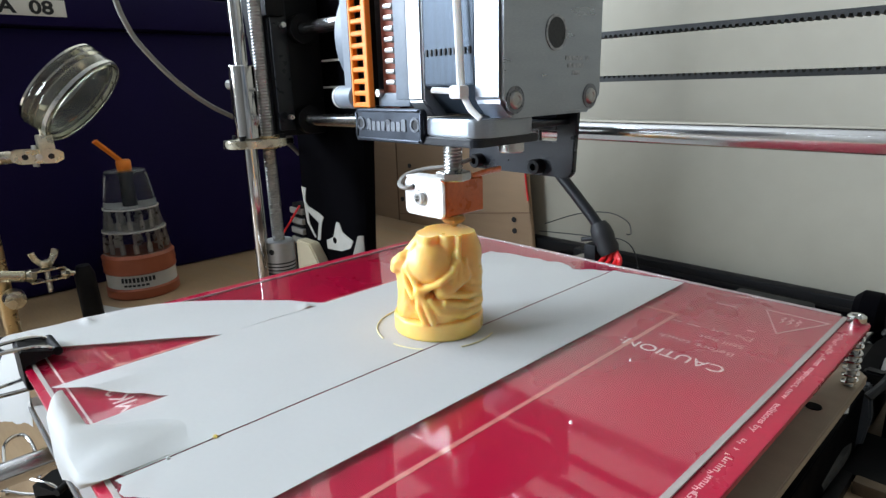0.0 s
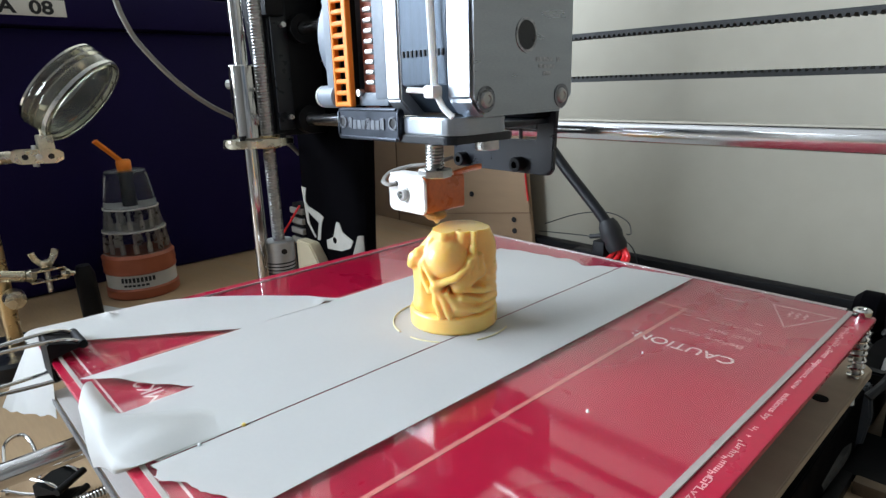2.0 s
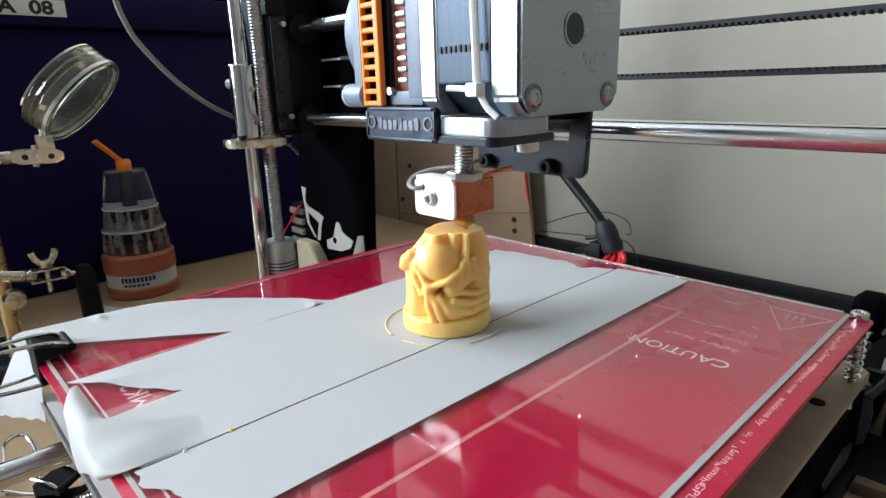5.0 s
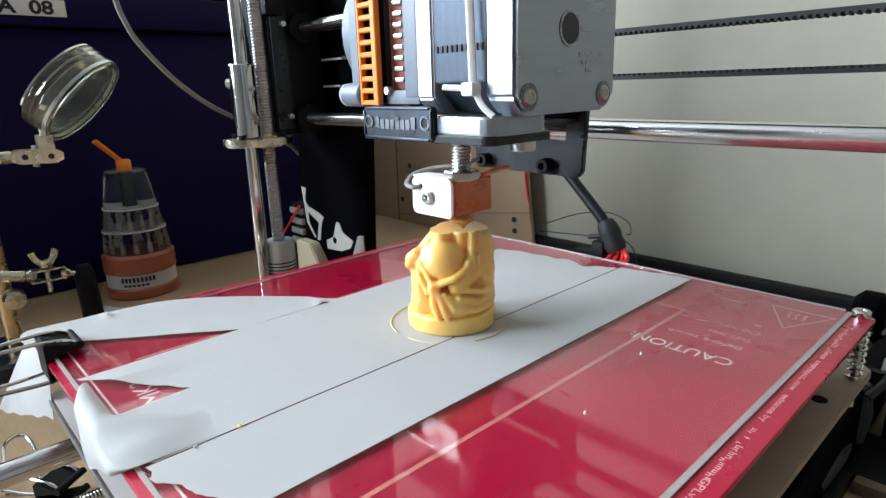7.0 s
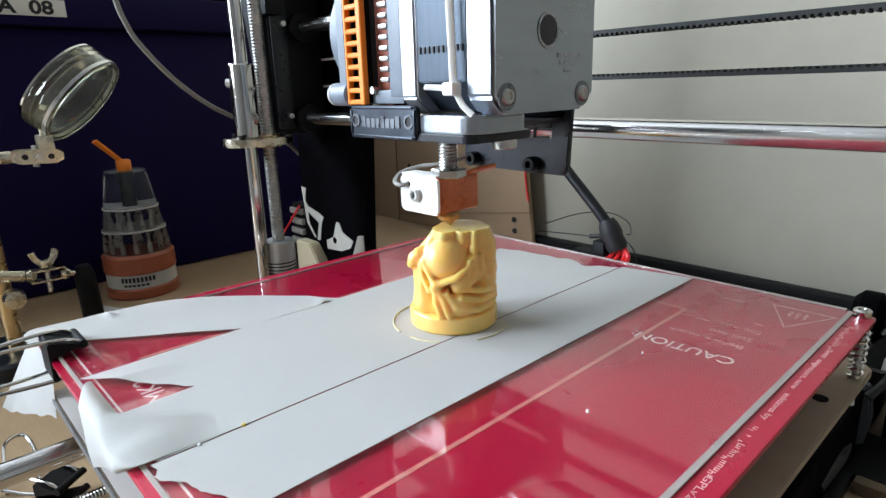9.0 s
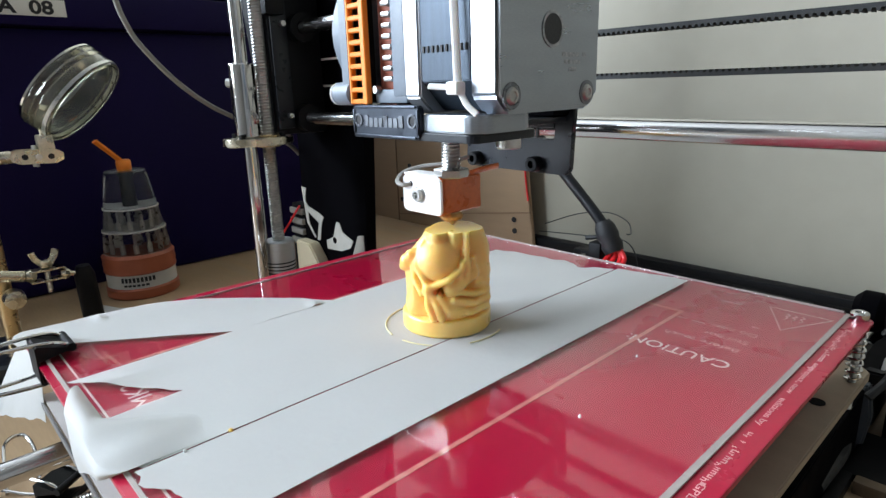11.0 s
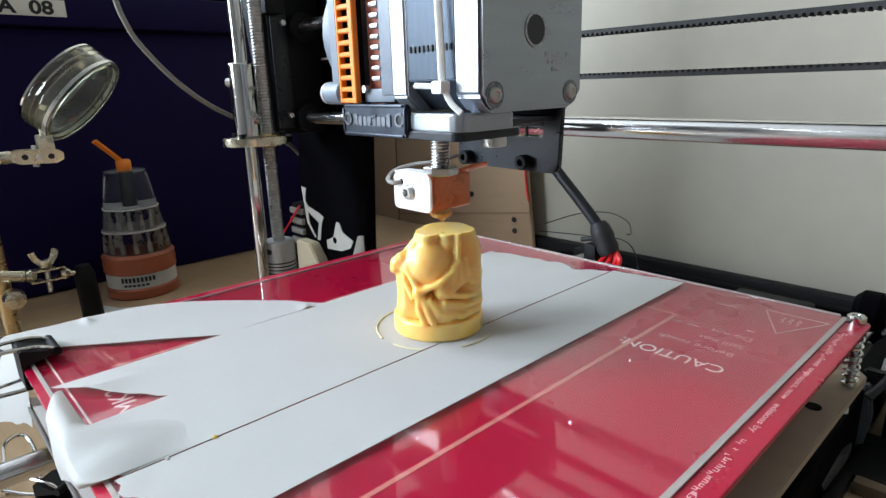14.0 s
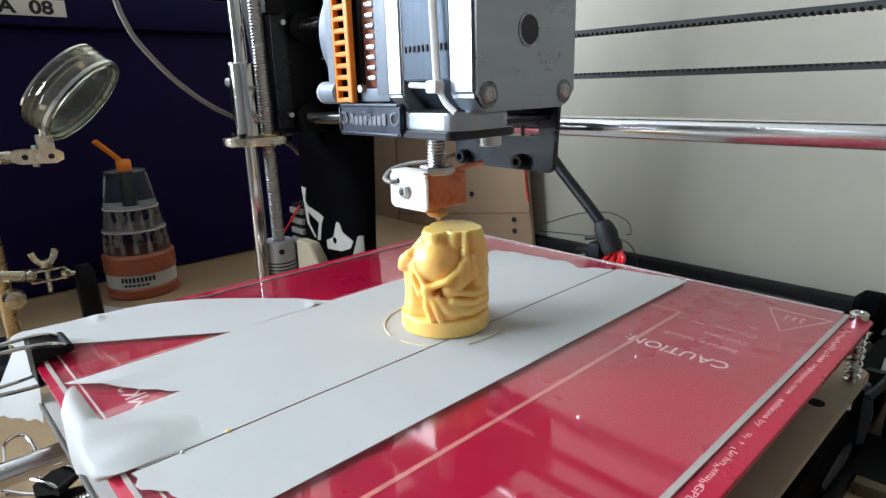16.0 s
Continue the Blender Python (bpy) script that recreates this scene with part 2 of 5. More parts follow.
def thread(p0, p1, r, pitch, depth, seg=18, bm=None):
    """A screw thread as one helical skin."""
    out = bm or bmesh.new()
    p0, p1 = Vector(p0), Vector(p1)
    d = p1 - p0
    n = d.length
    w = d.normalized()
    u = w.orthogonal().normalized()
    v = w.cross(u)
    rows = int(n / pitch * 4)
    grid = []
    for i in range(rows + 1):
        row = []
        for k in range(seg):
            a = 2 * math.pi * k / seg
            h = n * i / rows
            ph = (h / pitch - k / seg) % 1.0
            rr = r - depth * abs(2 * ph - 1)
            row.append(out.verts.new(p0 + w * h + (u * math.cos(a) + v * math.sin(a)) * rr))
        grid.append(row)
    for a, b in zip(grid, grid[1:]):
        for k in range(seg):
            out.faces.new((a[k], a[(k + 1) % seg], b[(k + 1) % seg], b[k]))
    out.faces.new(grid[0][::-1])
    out.faces.new(grid[-1])
    return out


def prism(outline, axis, a, b, bevel=0.0, bm=None):
    """A flat outline (two numbers a point) drawn out along one axis from a to b."""
    out = bm or bmesh.new()
    one = bmesh.new()

    def at(q, h):
        return {"x": (h, q[0], q[1]), "y": (q[0], h, q[1]), "z": (q[0], q[1], h)}[axis]
    lo = [one.verts.new(at(q, a)) for q in outline]
    hi = [one.verts.new(at(q, b)) for q in outline]
    one.faces.new(lo[::-1])
    one.faces.new(hi)
    n = len(lo)
    for i in range(n):
        one.faces.new((lo[i], lo[(i + 1) % n], hi[(i + 1) % n], hi[i]))
    bmesh.ops.recalc_face_normals(one, faces=one.faces)
    if bevel:
        bmesh.ops.bevel(one, geom=one.edges[:], offset=bevel, segments=2, affect="EDGES", clamp_overlap=True)
    return join(out, one)


def rounded(x0, x1, y0, y1, r, n=5):
    pts = []
    for cx, cy, a0 in ((x1 - r, y1 - r, 0), (x0 + r, y1 - r, 90), (x0 + r, y0 + r, 180), (x1 - r, y0 + r, 270)):
        for i in range(n + 1):
            a = radians(a0 + 90 * i / n)
            pts.append((cx + r * math.cos(a), cy + r * math.sin(a)))
    return pts


def spring(p0, p1, r, wire, turns, bm=None):
    p0, p1 = Vector(p0), Vector(p1)
    d = p1 - p0
    u = d.normalized().orthogonal().normalized()
    v = d.normalized().cross(u)
    pts = [p0 + d * (i / (turns * 8)) + (u * math.cos(i * math.pi / 4) + v * math.sin(i * math.pi / 4)) * r for i in range(turns * 8 + 1)]
    return tube(pts, wire, 6, 2, bm=bm)


def lettering(name, text, size, m, mat, parent, label="", depth=0.0002, bold=0.0):
    """Raised letters of the built-in font, as a mesh; m sets them upright in the world."""
    cu = bpy.data.curves.new(name, "FONT")
    cu.body, cu.size, cu.extrude, cu.offset = text, size, depth, bold
    ob = bpy.data.objects.new("tmp", cu)
    me = bpy.data.meshes.new_from_object(ob)
    bpy.data.objects.remove(ob)
    bm = bmesh.new()
    bm.from_mesh(me)
    bpy.data.meshes.remove(me)
    bm.transform(m)
    return part(name, bm, mat, parent, label, smooth=0)


# ---- the room ----
def slab(name, bm, mat, label):
    ob = new(name, mesh_of(name, bm, mat, 0))
    return tagged(ob, label, kind="structure")


TABLE_Z, WALL_Y = -0.08, 0.345
slab("wall_north", box(-2.0, 2.2, WALL_Y, WALL_Y + 0.1, -0.9, 1.7), WALL, "off-white painted plaster wall behind the table")
slab("wall_east", box(2.2, 2.3, -1.6, WALL_Y + 0.1, -0.9, 1.7), ROOM, "plain painted side wall")
# unseen wall, kept white as a reflector for the rods; its opening is assumed
_w = box(-2.1, -2.0, -1.6, -1.32, -0.9, 1.7)
box(-2.1, -2.0, -0.18, WALL_Y + 0.1, -0.9, 1.7, bm=_w)
box(-2.1, -2.0, -1.32, -0.18, -0.9, 0.38, bm=_w)
box(-2.1, -2.0, -1.32, -0.18, 1.62, 1.7, bm=_w)
slab("wall_west", _w, WHITEWALL, "unseen white side wall with an opening, added for the rods to mirror")
_w = box(-2.0, -1.92, -1.6, -1.5, -0.9, 1.7)
box(-0.58, 2.2, -1.6, -1.5, -0.9, 1.7, bm=_w)
box(-1.92, -0.58, -1.6, -1.5, -0.9, 0.10, bm=_w)
box(-1.92, -0.58, -1.6, -1.5, 1.34, 1.7, bm=_w)
slab("wall_south", _w, ROOM, "plain painted wall with a window opening")
slab("floor", box(-2.1, 2.3, -1.6, WALL_Y + 0.1, -0.96, -0.9), FLOOR, "brown wooden floor")
slab("ceiling", box(-2.1, 2.3, -1.6, WALL_Y + 0.1, 1.7, 1.76), ROOM, "plain painted ceiling")

table = thing("table", (0, 0, -0.9), "brown wood-veneer work table against the wall", "table")
part("tabletop", box(-0.95, 0.75, -0.5, WALL_Y - 0.002, TABLE_Z - 0.03, TABLE_Z, 0.002), TABLE, table)
for _x in (-0.9, 0.7):
    for _y in (-0.45, 0.29):
        part("leg", box(_x - 0.025, _x + 0.025, _y - 0.025, _y + 0.025, -0.9, TABLE_Z - 0.03, 0.002), TABLE, table)

whole("table_edging", box(-0.42, 0.75, 0.331, 0.3425, TABLE_Z, TABLE_Z + 0.0115, 0.001), BLACKPL, (0.1, 0.337, TABLE_Z),
      "dark plastic strip along the back of the table", "edging strip")

# ---- navy storage box ----
crate = thing("storage_box", (-0.6, -0.02, TABLE_Z), "large navy blue plastic storage box standing on the table", "storage box")
_c = box(-0.80, -0.435, -0.42, 0.225, TABLE_Z, 0.137, 0.006)
part("body", _c, NAVY, crate)
part("rim", box(-0.815, -0.425, -0.435, 0.24, 0.137, 0.166, 0.005), NAVY, crate)
part("lid", box(-0.81, -0.43, -0.43, 0.235, 0.1665, 0.20, 0.006), material("blue_grey_lid", (0.07, 0.085, 0.15), 0.5, scale=20), crate, "blue-grey lid")
label_plate = part("label", box(-0.4252, -0.4242, -0.085, -0.0088, 0.1445, 0.1570, 0.0003), LABEL, crate, "white paper label with black writing")
for _s, _y in (("A", -0.0535), ("08", -0.0335)):
    lettering("writing", _s, 0.0135, Matrix.Translation((-0.4241, _y, 0.1463)) @ Euler((radians(90), 0, radians(90))).to_matrix().to_4x4() @ Matrix.Diagonal((1.2, 1, 1, 1)),
              INK, label_plate, bold=0.0004)

# ---- heated bed, which slides along y ----
bed = thing("heated_bed", (0, 0, -0.034), "red heated print bed with a glass plate on a sprung carrier", "printer bed")
PX0, PX1, PY0, PY1 = -0.1047, 0.1089, -0.1118, 0.1088
part("circuit_board", prism(rounded(PX0, PX1, PY0, PY1, 0.003), "z", -0.0026, -0.0010, 0.0002), PCB, bed, "glossy red circuit board")
glass = part("glass_plate", prism(rounded(-0.0976, 0.1, -0.1085, 0.1085, 0.0012), "z", -0.0008, 0.0, 0.0002), GLASS, bed, "clear glass sheet")
glass.visible_shadow = False
part("ground_edge", box(0.1001, 0.1017, -0.107, 0.1075, -0.0009, -0.0004), FROST, bed, "frosted ground edge of the glass")
part("ground_edge", box(-0.096, 0.099, -0.1096, -0.1086, -0.0009, -0.0002), FROST, bed, "frosted ground edge of the glass")
part("ground_edge", box(-0.096, 0.099, 0.1086, 0.1091, -0.0009, -0.0002), EDGE, bed, "frosted ground edge of the glass")
part("ground_edge", box(-0.0982, -0.0977, -0.107, 0.107, -0.0009, -0.0002), EDGE, bed, "frosted ground edge of the glass")
part("carrier_plate", prism([(-0.106, -0.110), (0.004, -0.110), (0.009, -0.074), (0.036, -0.074), (0.041, -0.112), (0.1072, -0.112), (0.1085, 0.118), (0.1035, 0.124), (-0.100, 0.124), (-0.106, 0.118)], "z", -0.0285, -0.025, 0.0004), PLY, bed, "brown plywood carrier plate")
part("carrier_edge", box(-0.1055, 0.0035, -0.1110, -0.1102, -0.0270, -0.0247, 0.0002), EDGEGREY, bed, "dark sealed edge of the carrier")
part("backing_paper", box(-0.104, 0.0015, -0.1096, -0.06, -0.0249, -0.0244), BACKING, bed, "grey protective paper on the carrier")
part("cable_hole", rod((0.1010, 0.081, -0.0252), (0.1010, 0.081, -0.0247), 0.0026, 20), BLACK, bed)
SZ = -0.0009
# the whole print is a little smaller than its drawing
PLAN = Matrix.Translation((0.147, -0.134, 0)) @ Matrix.Diagonal((0.987, 0.987, 1, 1)) @ Matrix.Translation((-0.147, 0.134, 0))


def ink(name, bm, mat):
    bm.transform(PLAN)
    return part(name, bm, mat, bed)


for (a, b, c, d) in ((0.0537, 0.0552, -0.104, 0.0736), (0.0406, 0.0552, 0.0736, 0.0751), (-0.0575, -0.0559, -0.09, 0.0714)):
    ink("printed_line", box(a, b, c, d, SZ - 0.0001, SZ), TRACE)
ink("printed_line", box(-0.096, 0.098, -0.1048, -0.1042, SZ - 0.0001, SZ), SILK)


def flat_line(p, q, w, z):
    p, q = Vector((*p, 0)), Vector((*q, 0))
    n = (q - p).normalized().cross(Vector((0, 0, 1))) * w / 2
    e = (q - p).normalized() * w / 2
    p, q = p - e, q + e
    return prism([((p + n).x, (p + n).y), ((q + n).x, (q + n).y), ((q - n).x, (q - n).y), ((p - n).x, (p - n).y)], "z", z - 0.0001, z)


_t = [(0.0768, 0.1012), (0.0872, 0.0802), (0.0977, 0.1012)]
for i in range(3):
    ink("warning_triangle_side", flat_line(_t[i], _t[(i + 1) % 3], 0.00055, SZ), FAINT)
for i in range(3):
    _x = 0.0848 + i * 0.0025
    ink("heat_wave", tube([(_x, 0.091 + k * 0.0016, SZ) for k in range(1)] + [(_x + (0.0006 if k % 2 else -0.0006), 0.0917 + k * 0.0014, SZ) for k in range(1, 5)], 0.0002, 6, 4), FAINT)
_turn = Matrix.Rotation(radians(180), 4, "Z")
lettering("writing", "CAUTION:", 0.0076, PLAN @ Matrix.Translation((0.0858, 0.0430, SZ - 0.0001)) @ _turn @ Matrix.Diagonal((0.97, 0.97, 0.3, 1)), SILK, bed, "pale printed warning word", bold=0.00003)
for _s, _x, _y in (("Before touch", 0.0838, 0.0545), ("Still hot", 0.0838, 0.0625), ("Do not", 0.0838, 0.0705)):
    lettering("writing", _s, 0.0056, PLAN @ Matrix.Translation((_x, _y, SZ - 0.0001)) @ _turn @ Matrix.Diagonal((0.86, 0.8, 0.3, 1)), FAINT, bed, "faint worn printed words", bold=-0.00006)
for _x0, _x1, _y in ((0.0610, 0.0660, 0.0705), (0.0560, 0.0590, 0.0705), (0.0790, 0.0815, 0.0785), (0.0600, 0.0680, 0.0980)):
    ink("writing_bar", box(_x0, _x1, _y - 0.0022, _y - 0.0016, SZ - 0.0001, SZ), FAINT)
_side = Matrix.Rotation(radians(-90), 4, "Z") @ Matrix.Diagonal((1.2, 0.72, 0.3, 1))
WORDS = (("project, new", 0.0539), ("editions by", 0.0290), ("GPLv2", -0.0205))
for _s, _y in WORDS:
    lettering("writing", _s, 0.0034, Matrix.Translation((0.1036, _y, -0.00101)) @ _side, FAINT, bed, "faint printed words along the edge", depth=0.0003)
_y = 0.0955
while _y > -0.085:
    if any(a - n < _y < a + 0.001 for a, n in ((0.0539, 0.0225), (0.0290, 0.0200), (-0.0205, 0.0090))):
        _y -= 0.001
        continue
    _l = random.uniform(0.0009, 0.0015)
    _h = random.choice((0.0011, 0.0011, 0.0012, 0.0016))
    _o = random.choice((0.0, 0.0, 0.0, -0.0006))
    _z0, _z1 = -0.0010, -0.00093
    # each mark is an open glyph of two or three strokes
    _x = 0.1032 + _o
    ink("writing_bar", box(_x, _x + _h, _y - 0.0003, _y, _z0, _z1), FAINT)
    if _l > 0.0011:
        ink("writing_bar", box(_x, _x + _h * random.choice((0.6, 1.0)), _y - _l, _y - _l + 0.0003, _z0, _z1), FAINT)
    _x += random.choice((0.0, _h * 0.5, _h - 0.0003))
    ink("writing_bar", box(_x, _x + 0.0003, _y - _l + 0.0003, _y - 0.0003, _z0, _z1 - 0.00001), FAINT)
    _y -= _l + (random.uniform(0.0020, 0.0028) if random.random() < 0.2 else 0.0006)
lettering("writing", "MK2", 0.0085, PLAN @ Matrix.Translation((-0.022, -0.0915, SZ - 0.0001)) @ _turn @ Matrix.Diagonal((1.1, 1, 0.3, 1)), SILK, bed, "pale printed model mark")
for _x, _y in ((0.1045, 0.1060), (0.1045, -0.106), (-0.104, 0.106)):
    _b = part("bolt", lathe([(0, 0.85), (0.0013, 0.85), (0.0015, 0.96), (0.0024, 0.98), (0.0030, 0.9), (0.0030, 0.5), (0.0034, 0.5), (0.0034, 0.4), (0.0015, 0.3), (0.0015, 0), (0, 0)],
                             (_x, _y, -0.005), (_x, _y, 0.0020), 20), CHROME, bed, "domed chrome corner screw")
    part("spring", spring((_x + 0.0008, _y, -0.025), (_x + 0.0008, _y, -0.0040), 0.0024, 0.0005, 8), CHROME, bed, "zinc levelling spring")
    part("screw_shank", thread((_x + 0.0008, _y, -0.036), (_x + 0.0008, _y, -0.0040), 0.0015, 0.0006, 0.0003, 10), ZINC, bed)
part("cable_sleeve", tube([(-0.185, 0.122, 0.072), (-0.150, 0.124, 0.078), (-0.110, 0.124, 0.080), (-0.075, 0.120, 0.075), (-0.055, 0.118, 0.0625), (-0.033, 0.117, 0.0405), (-0.0195, 0.117, 0.0275), (-0.0095, 0.117, 0.0175), (-0.003, 0.1175, 0.009)], 0.0028, 14), SLEEVE, bed, "black braided cable sleeve")
part("sleeve_cuff", lathe([(0, 0), (0.0036, 0), (0.0050, 0.18), (0.0056, 0.45), (0.0050, 0.62), (0.0055, 0.8), (0.0046, 1), (0, 1)], (-0.0080, 0.1175, 0.0165), (-0.0005, 0.1178, 0.0020), 18), RUBBER, bed, "black tape wound round the cable end")
part("terminal_block", box(-0.0125, -0.0060, 0.1130, 0.1230, -0.0040, 0.0060, 0.0008), BLACKPL, bed, "black terminal block")
part("sleeve_tie", rod((-0.0160, 0.1160, 0.0070), (-0.0060, 0.1190, 0.0088), 0.0012, 8), RUBBER, bed, "black tie end")
for _o in (-0.0022, -0.0002, 0.0018, 0.0030):
    part("wire", tube([(0.0 + _o * 0.5, 0.1175, 0.005), (_o * 1.6 + 0.0005, 0.117, 0.0), (_o * 2, 0.113, -0.003), (_o * 2.4, 0.108, -0.0035)], 0.0012, 8), REDWIRE, bed, "red bed wire")

# ---- masking tape on the glass ----
def sheet(nu, nv, fn, thick=0.00012):
    bm = bmesh.new()
    g = [[bm.verts.new(fn(i / nu, j / nv)) for j in range(nv + 1)] for i in range(nu + 1)]
    for i in range(nu):
        for j in range(nv):
            bm.faces.new((g[i][j], g[i + 1][j], g[i + 1][j + 1], g[i][j + 1]))
    bmesh.ops.recalc_face_normals(bm, faces=bm.faces)
    bmesh.ops.solidify(bm, geom=bm.faces[:], thickness=thick)
    return bm


def ragged(v, seed, amp):
    return noise.fractal(Vector((v * 90, seed, 0)), 1.0, 2.0, 4) * amp


def tape_right(u, v):
    x = 0.01225 + v * 0.0308
    end = 0.1000 + 0.0045 * v + ragged(x, 3, 0.0012)
    start = -0.1080 + 0.45 * max(0.0, x - 0.018) + ragged(x * 2, 8, 0.0014)
    y = start + u * (end - start)
    return (x, y, 0.0003 + 0.0006 * max(0.0, 1 - (y + 0.106) / 0.012) * abs(noise.noise(Vector((x * 120, y * 90, 1)))))


def tape_middle(u, v):
    x = -0.0495 - 0.002 * u + v * (0.0612 + 0.002 * u)
    end = 0.0880 + 0.0095 * v + ragged(x, 9, 0.0022) - 0.0055 * math.exp(-((x + 0.001) / 0.005) ** 2)
    # a torn notch runs in from the near end
    if x < -0.0187:
        start = -0.1093 + max(0.0, x + 0.0505) / 0.0318 * 0.0238
    else:
        start = -0.1064
    start += ragged(x * 2, 4, 0.0012)
    y = start + u * (end - start)
    z = 0.0003 + 0.00008 * (1 + noise.noise(Vector((x * 80, y * 60, 2))))
    z += 0.0012 * max(0.0, 1 - abs(x + 0.040) / 0.008) * max(0.0, 1 - (y - start) / 0.02)
    return (x, y, z)


def tape_left(u, v):
    y = -0.1153 + u * 0.1013
    inner = -0.0905 + 0.0405 * min(1.0, max(0.0, (u - 0.04) / 0.55))
    outer = -0.1050 + 0.05 * max(0.0, (y + 0.10) / 0.085) ** 2 + ragged(y, 12, 0.0005)
    outer -= 0.0050 * max(0.0, 1 - u / 0.2)
    if u > 0.93:
        outer += (inner - outer) * (u - 0.93) * 9
    # the loose end is round
    tip = math.sqrt(max(0.0, 1 - (1 - min(1.0, u / 0.07)) ** 2))
    mid = outer + 0.62 * (inner - outer)
    outer, inner = mid + (outer - mid) * tip, mid + (inner - mid) * tip
    x = outer + v * (inner - outer)
    wrinkle = 0.0012 * math.exp(-((x + 0.099) / 0.0035) ** 2 - ((y + 0.087) / 0.0016) ** 2) + 0.0012 * math.exp(-((x + 0.052) / 0.003) ** 2 - ((y + 0.021) / 0.002) ** 2)
    z = wrinkle + 0.0004 + 0.0016 * math.sin(u * 3.0) ** 2 * (1 - v) ** 2 + 0.0004 * noise.noise(Vector((x * 60, y * 40, 7)))
    return (x, y, max(0.0003, z))


TAPE_AT = (0, 0, 0.0003)
tapes = [
    whole("masking_tape", sheet(80, 40, tape_right), PAPER, TAPE_AT, "white masking tape strip with a ragged torn end on the glass", "tape", "tape strips on the bed"),
    whole("masking_tape", sheet(90, 60, tape_middle), PAPER, TAPE_AT, "broad white masking tape strip, torn and lifting at one corner", "tape", "tape strips on the bed"),
    whole("masking_tape", sheet(100, 34, tape_left), PAPER, TAPE_AT, "white masking tape strip with a loose curling edge", "tape", "tape strips on the bed"),
]


def flap(u, v):
    """The end of the loose strip, hanging down past the corner of the bed."""
    top, low = -0.0040 - 0.0070 * v, -0.0325 - 0.0035 * v + ragged(v * 0.05, 5, 0.0024)
    y = -0.1085 - 0.0025 * v - u * (0.0026 + 0.0106 * v)
    return (-0.0980 - 0.0300 * v + 0.0012 * math.sin(v * 5 + u * 2), y, top + u * (low - top))


def fold(u, v):
    """The end of the broad strip, bulging up and bent down over the front edge of the bed."""
    k = min(1.0, max(0.0, (v - 0.46) / 0.30))
    k = k * k * (3 - 2 * k)
    inner = -0.1066 + 0.0219 * k
    edge = -0.1131 + 0.0042 * max(0.0, (v - 0.80) / 0.20) ** 2
    f, d = min(1.0, u / 0.45), max(0.0, (u - 0.38) / 0.62)
    side = math.sin((0.12 + 0.88 * v) * math.pi) ** 0.8
    top, low = -0.0445 + 0.0557 * v, -0.0228 + 0.0340 * v
    w = min(1.0, u / 0.7)
    w = w * w * (3 - 2 * w)
    x = top + (low - top) * w
    y = inner + f * (edge - inner) - 0.0012 * math.sin(d * 2.6)
    hump = math.sin(min(1.0, f * 0.80) * math.pi) ** (1.0 + 1.6 * k)
    z = 0.0006 - 0.0004 * k + 0.0026 * hump * side + 0.0007 * f - 0.0168 * (1 - v) ** 0.85 * d ** 1.25
    z += 0.0003 * noise.noise(Vector((x * 110, u * 3, 4)))
    return (x, y, z)


tapes.append(whole("paper_flap", sheet(20, 14, flap), PAPER, TAPE_AT, "white tape end hanging down over the edge of the bed", "tape"))
tapes.append(whole("paper_fold", sheet(60, 48, fold), PAPER, TAPE_AT, "white tape end bulging over the edge of the bed", "tape"))


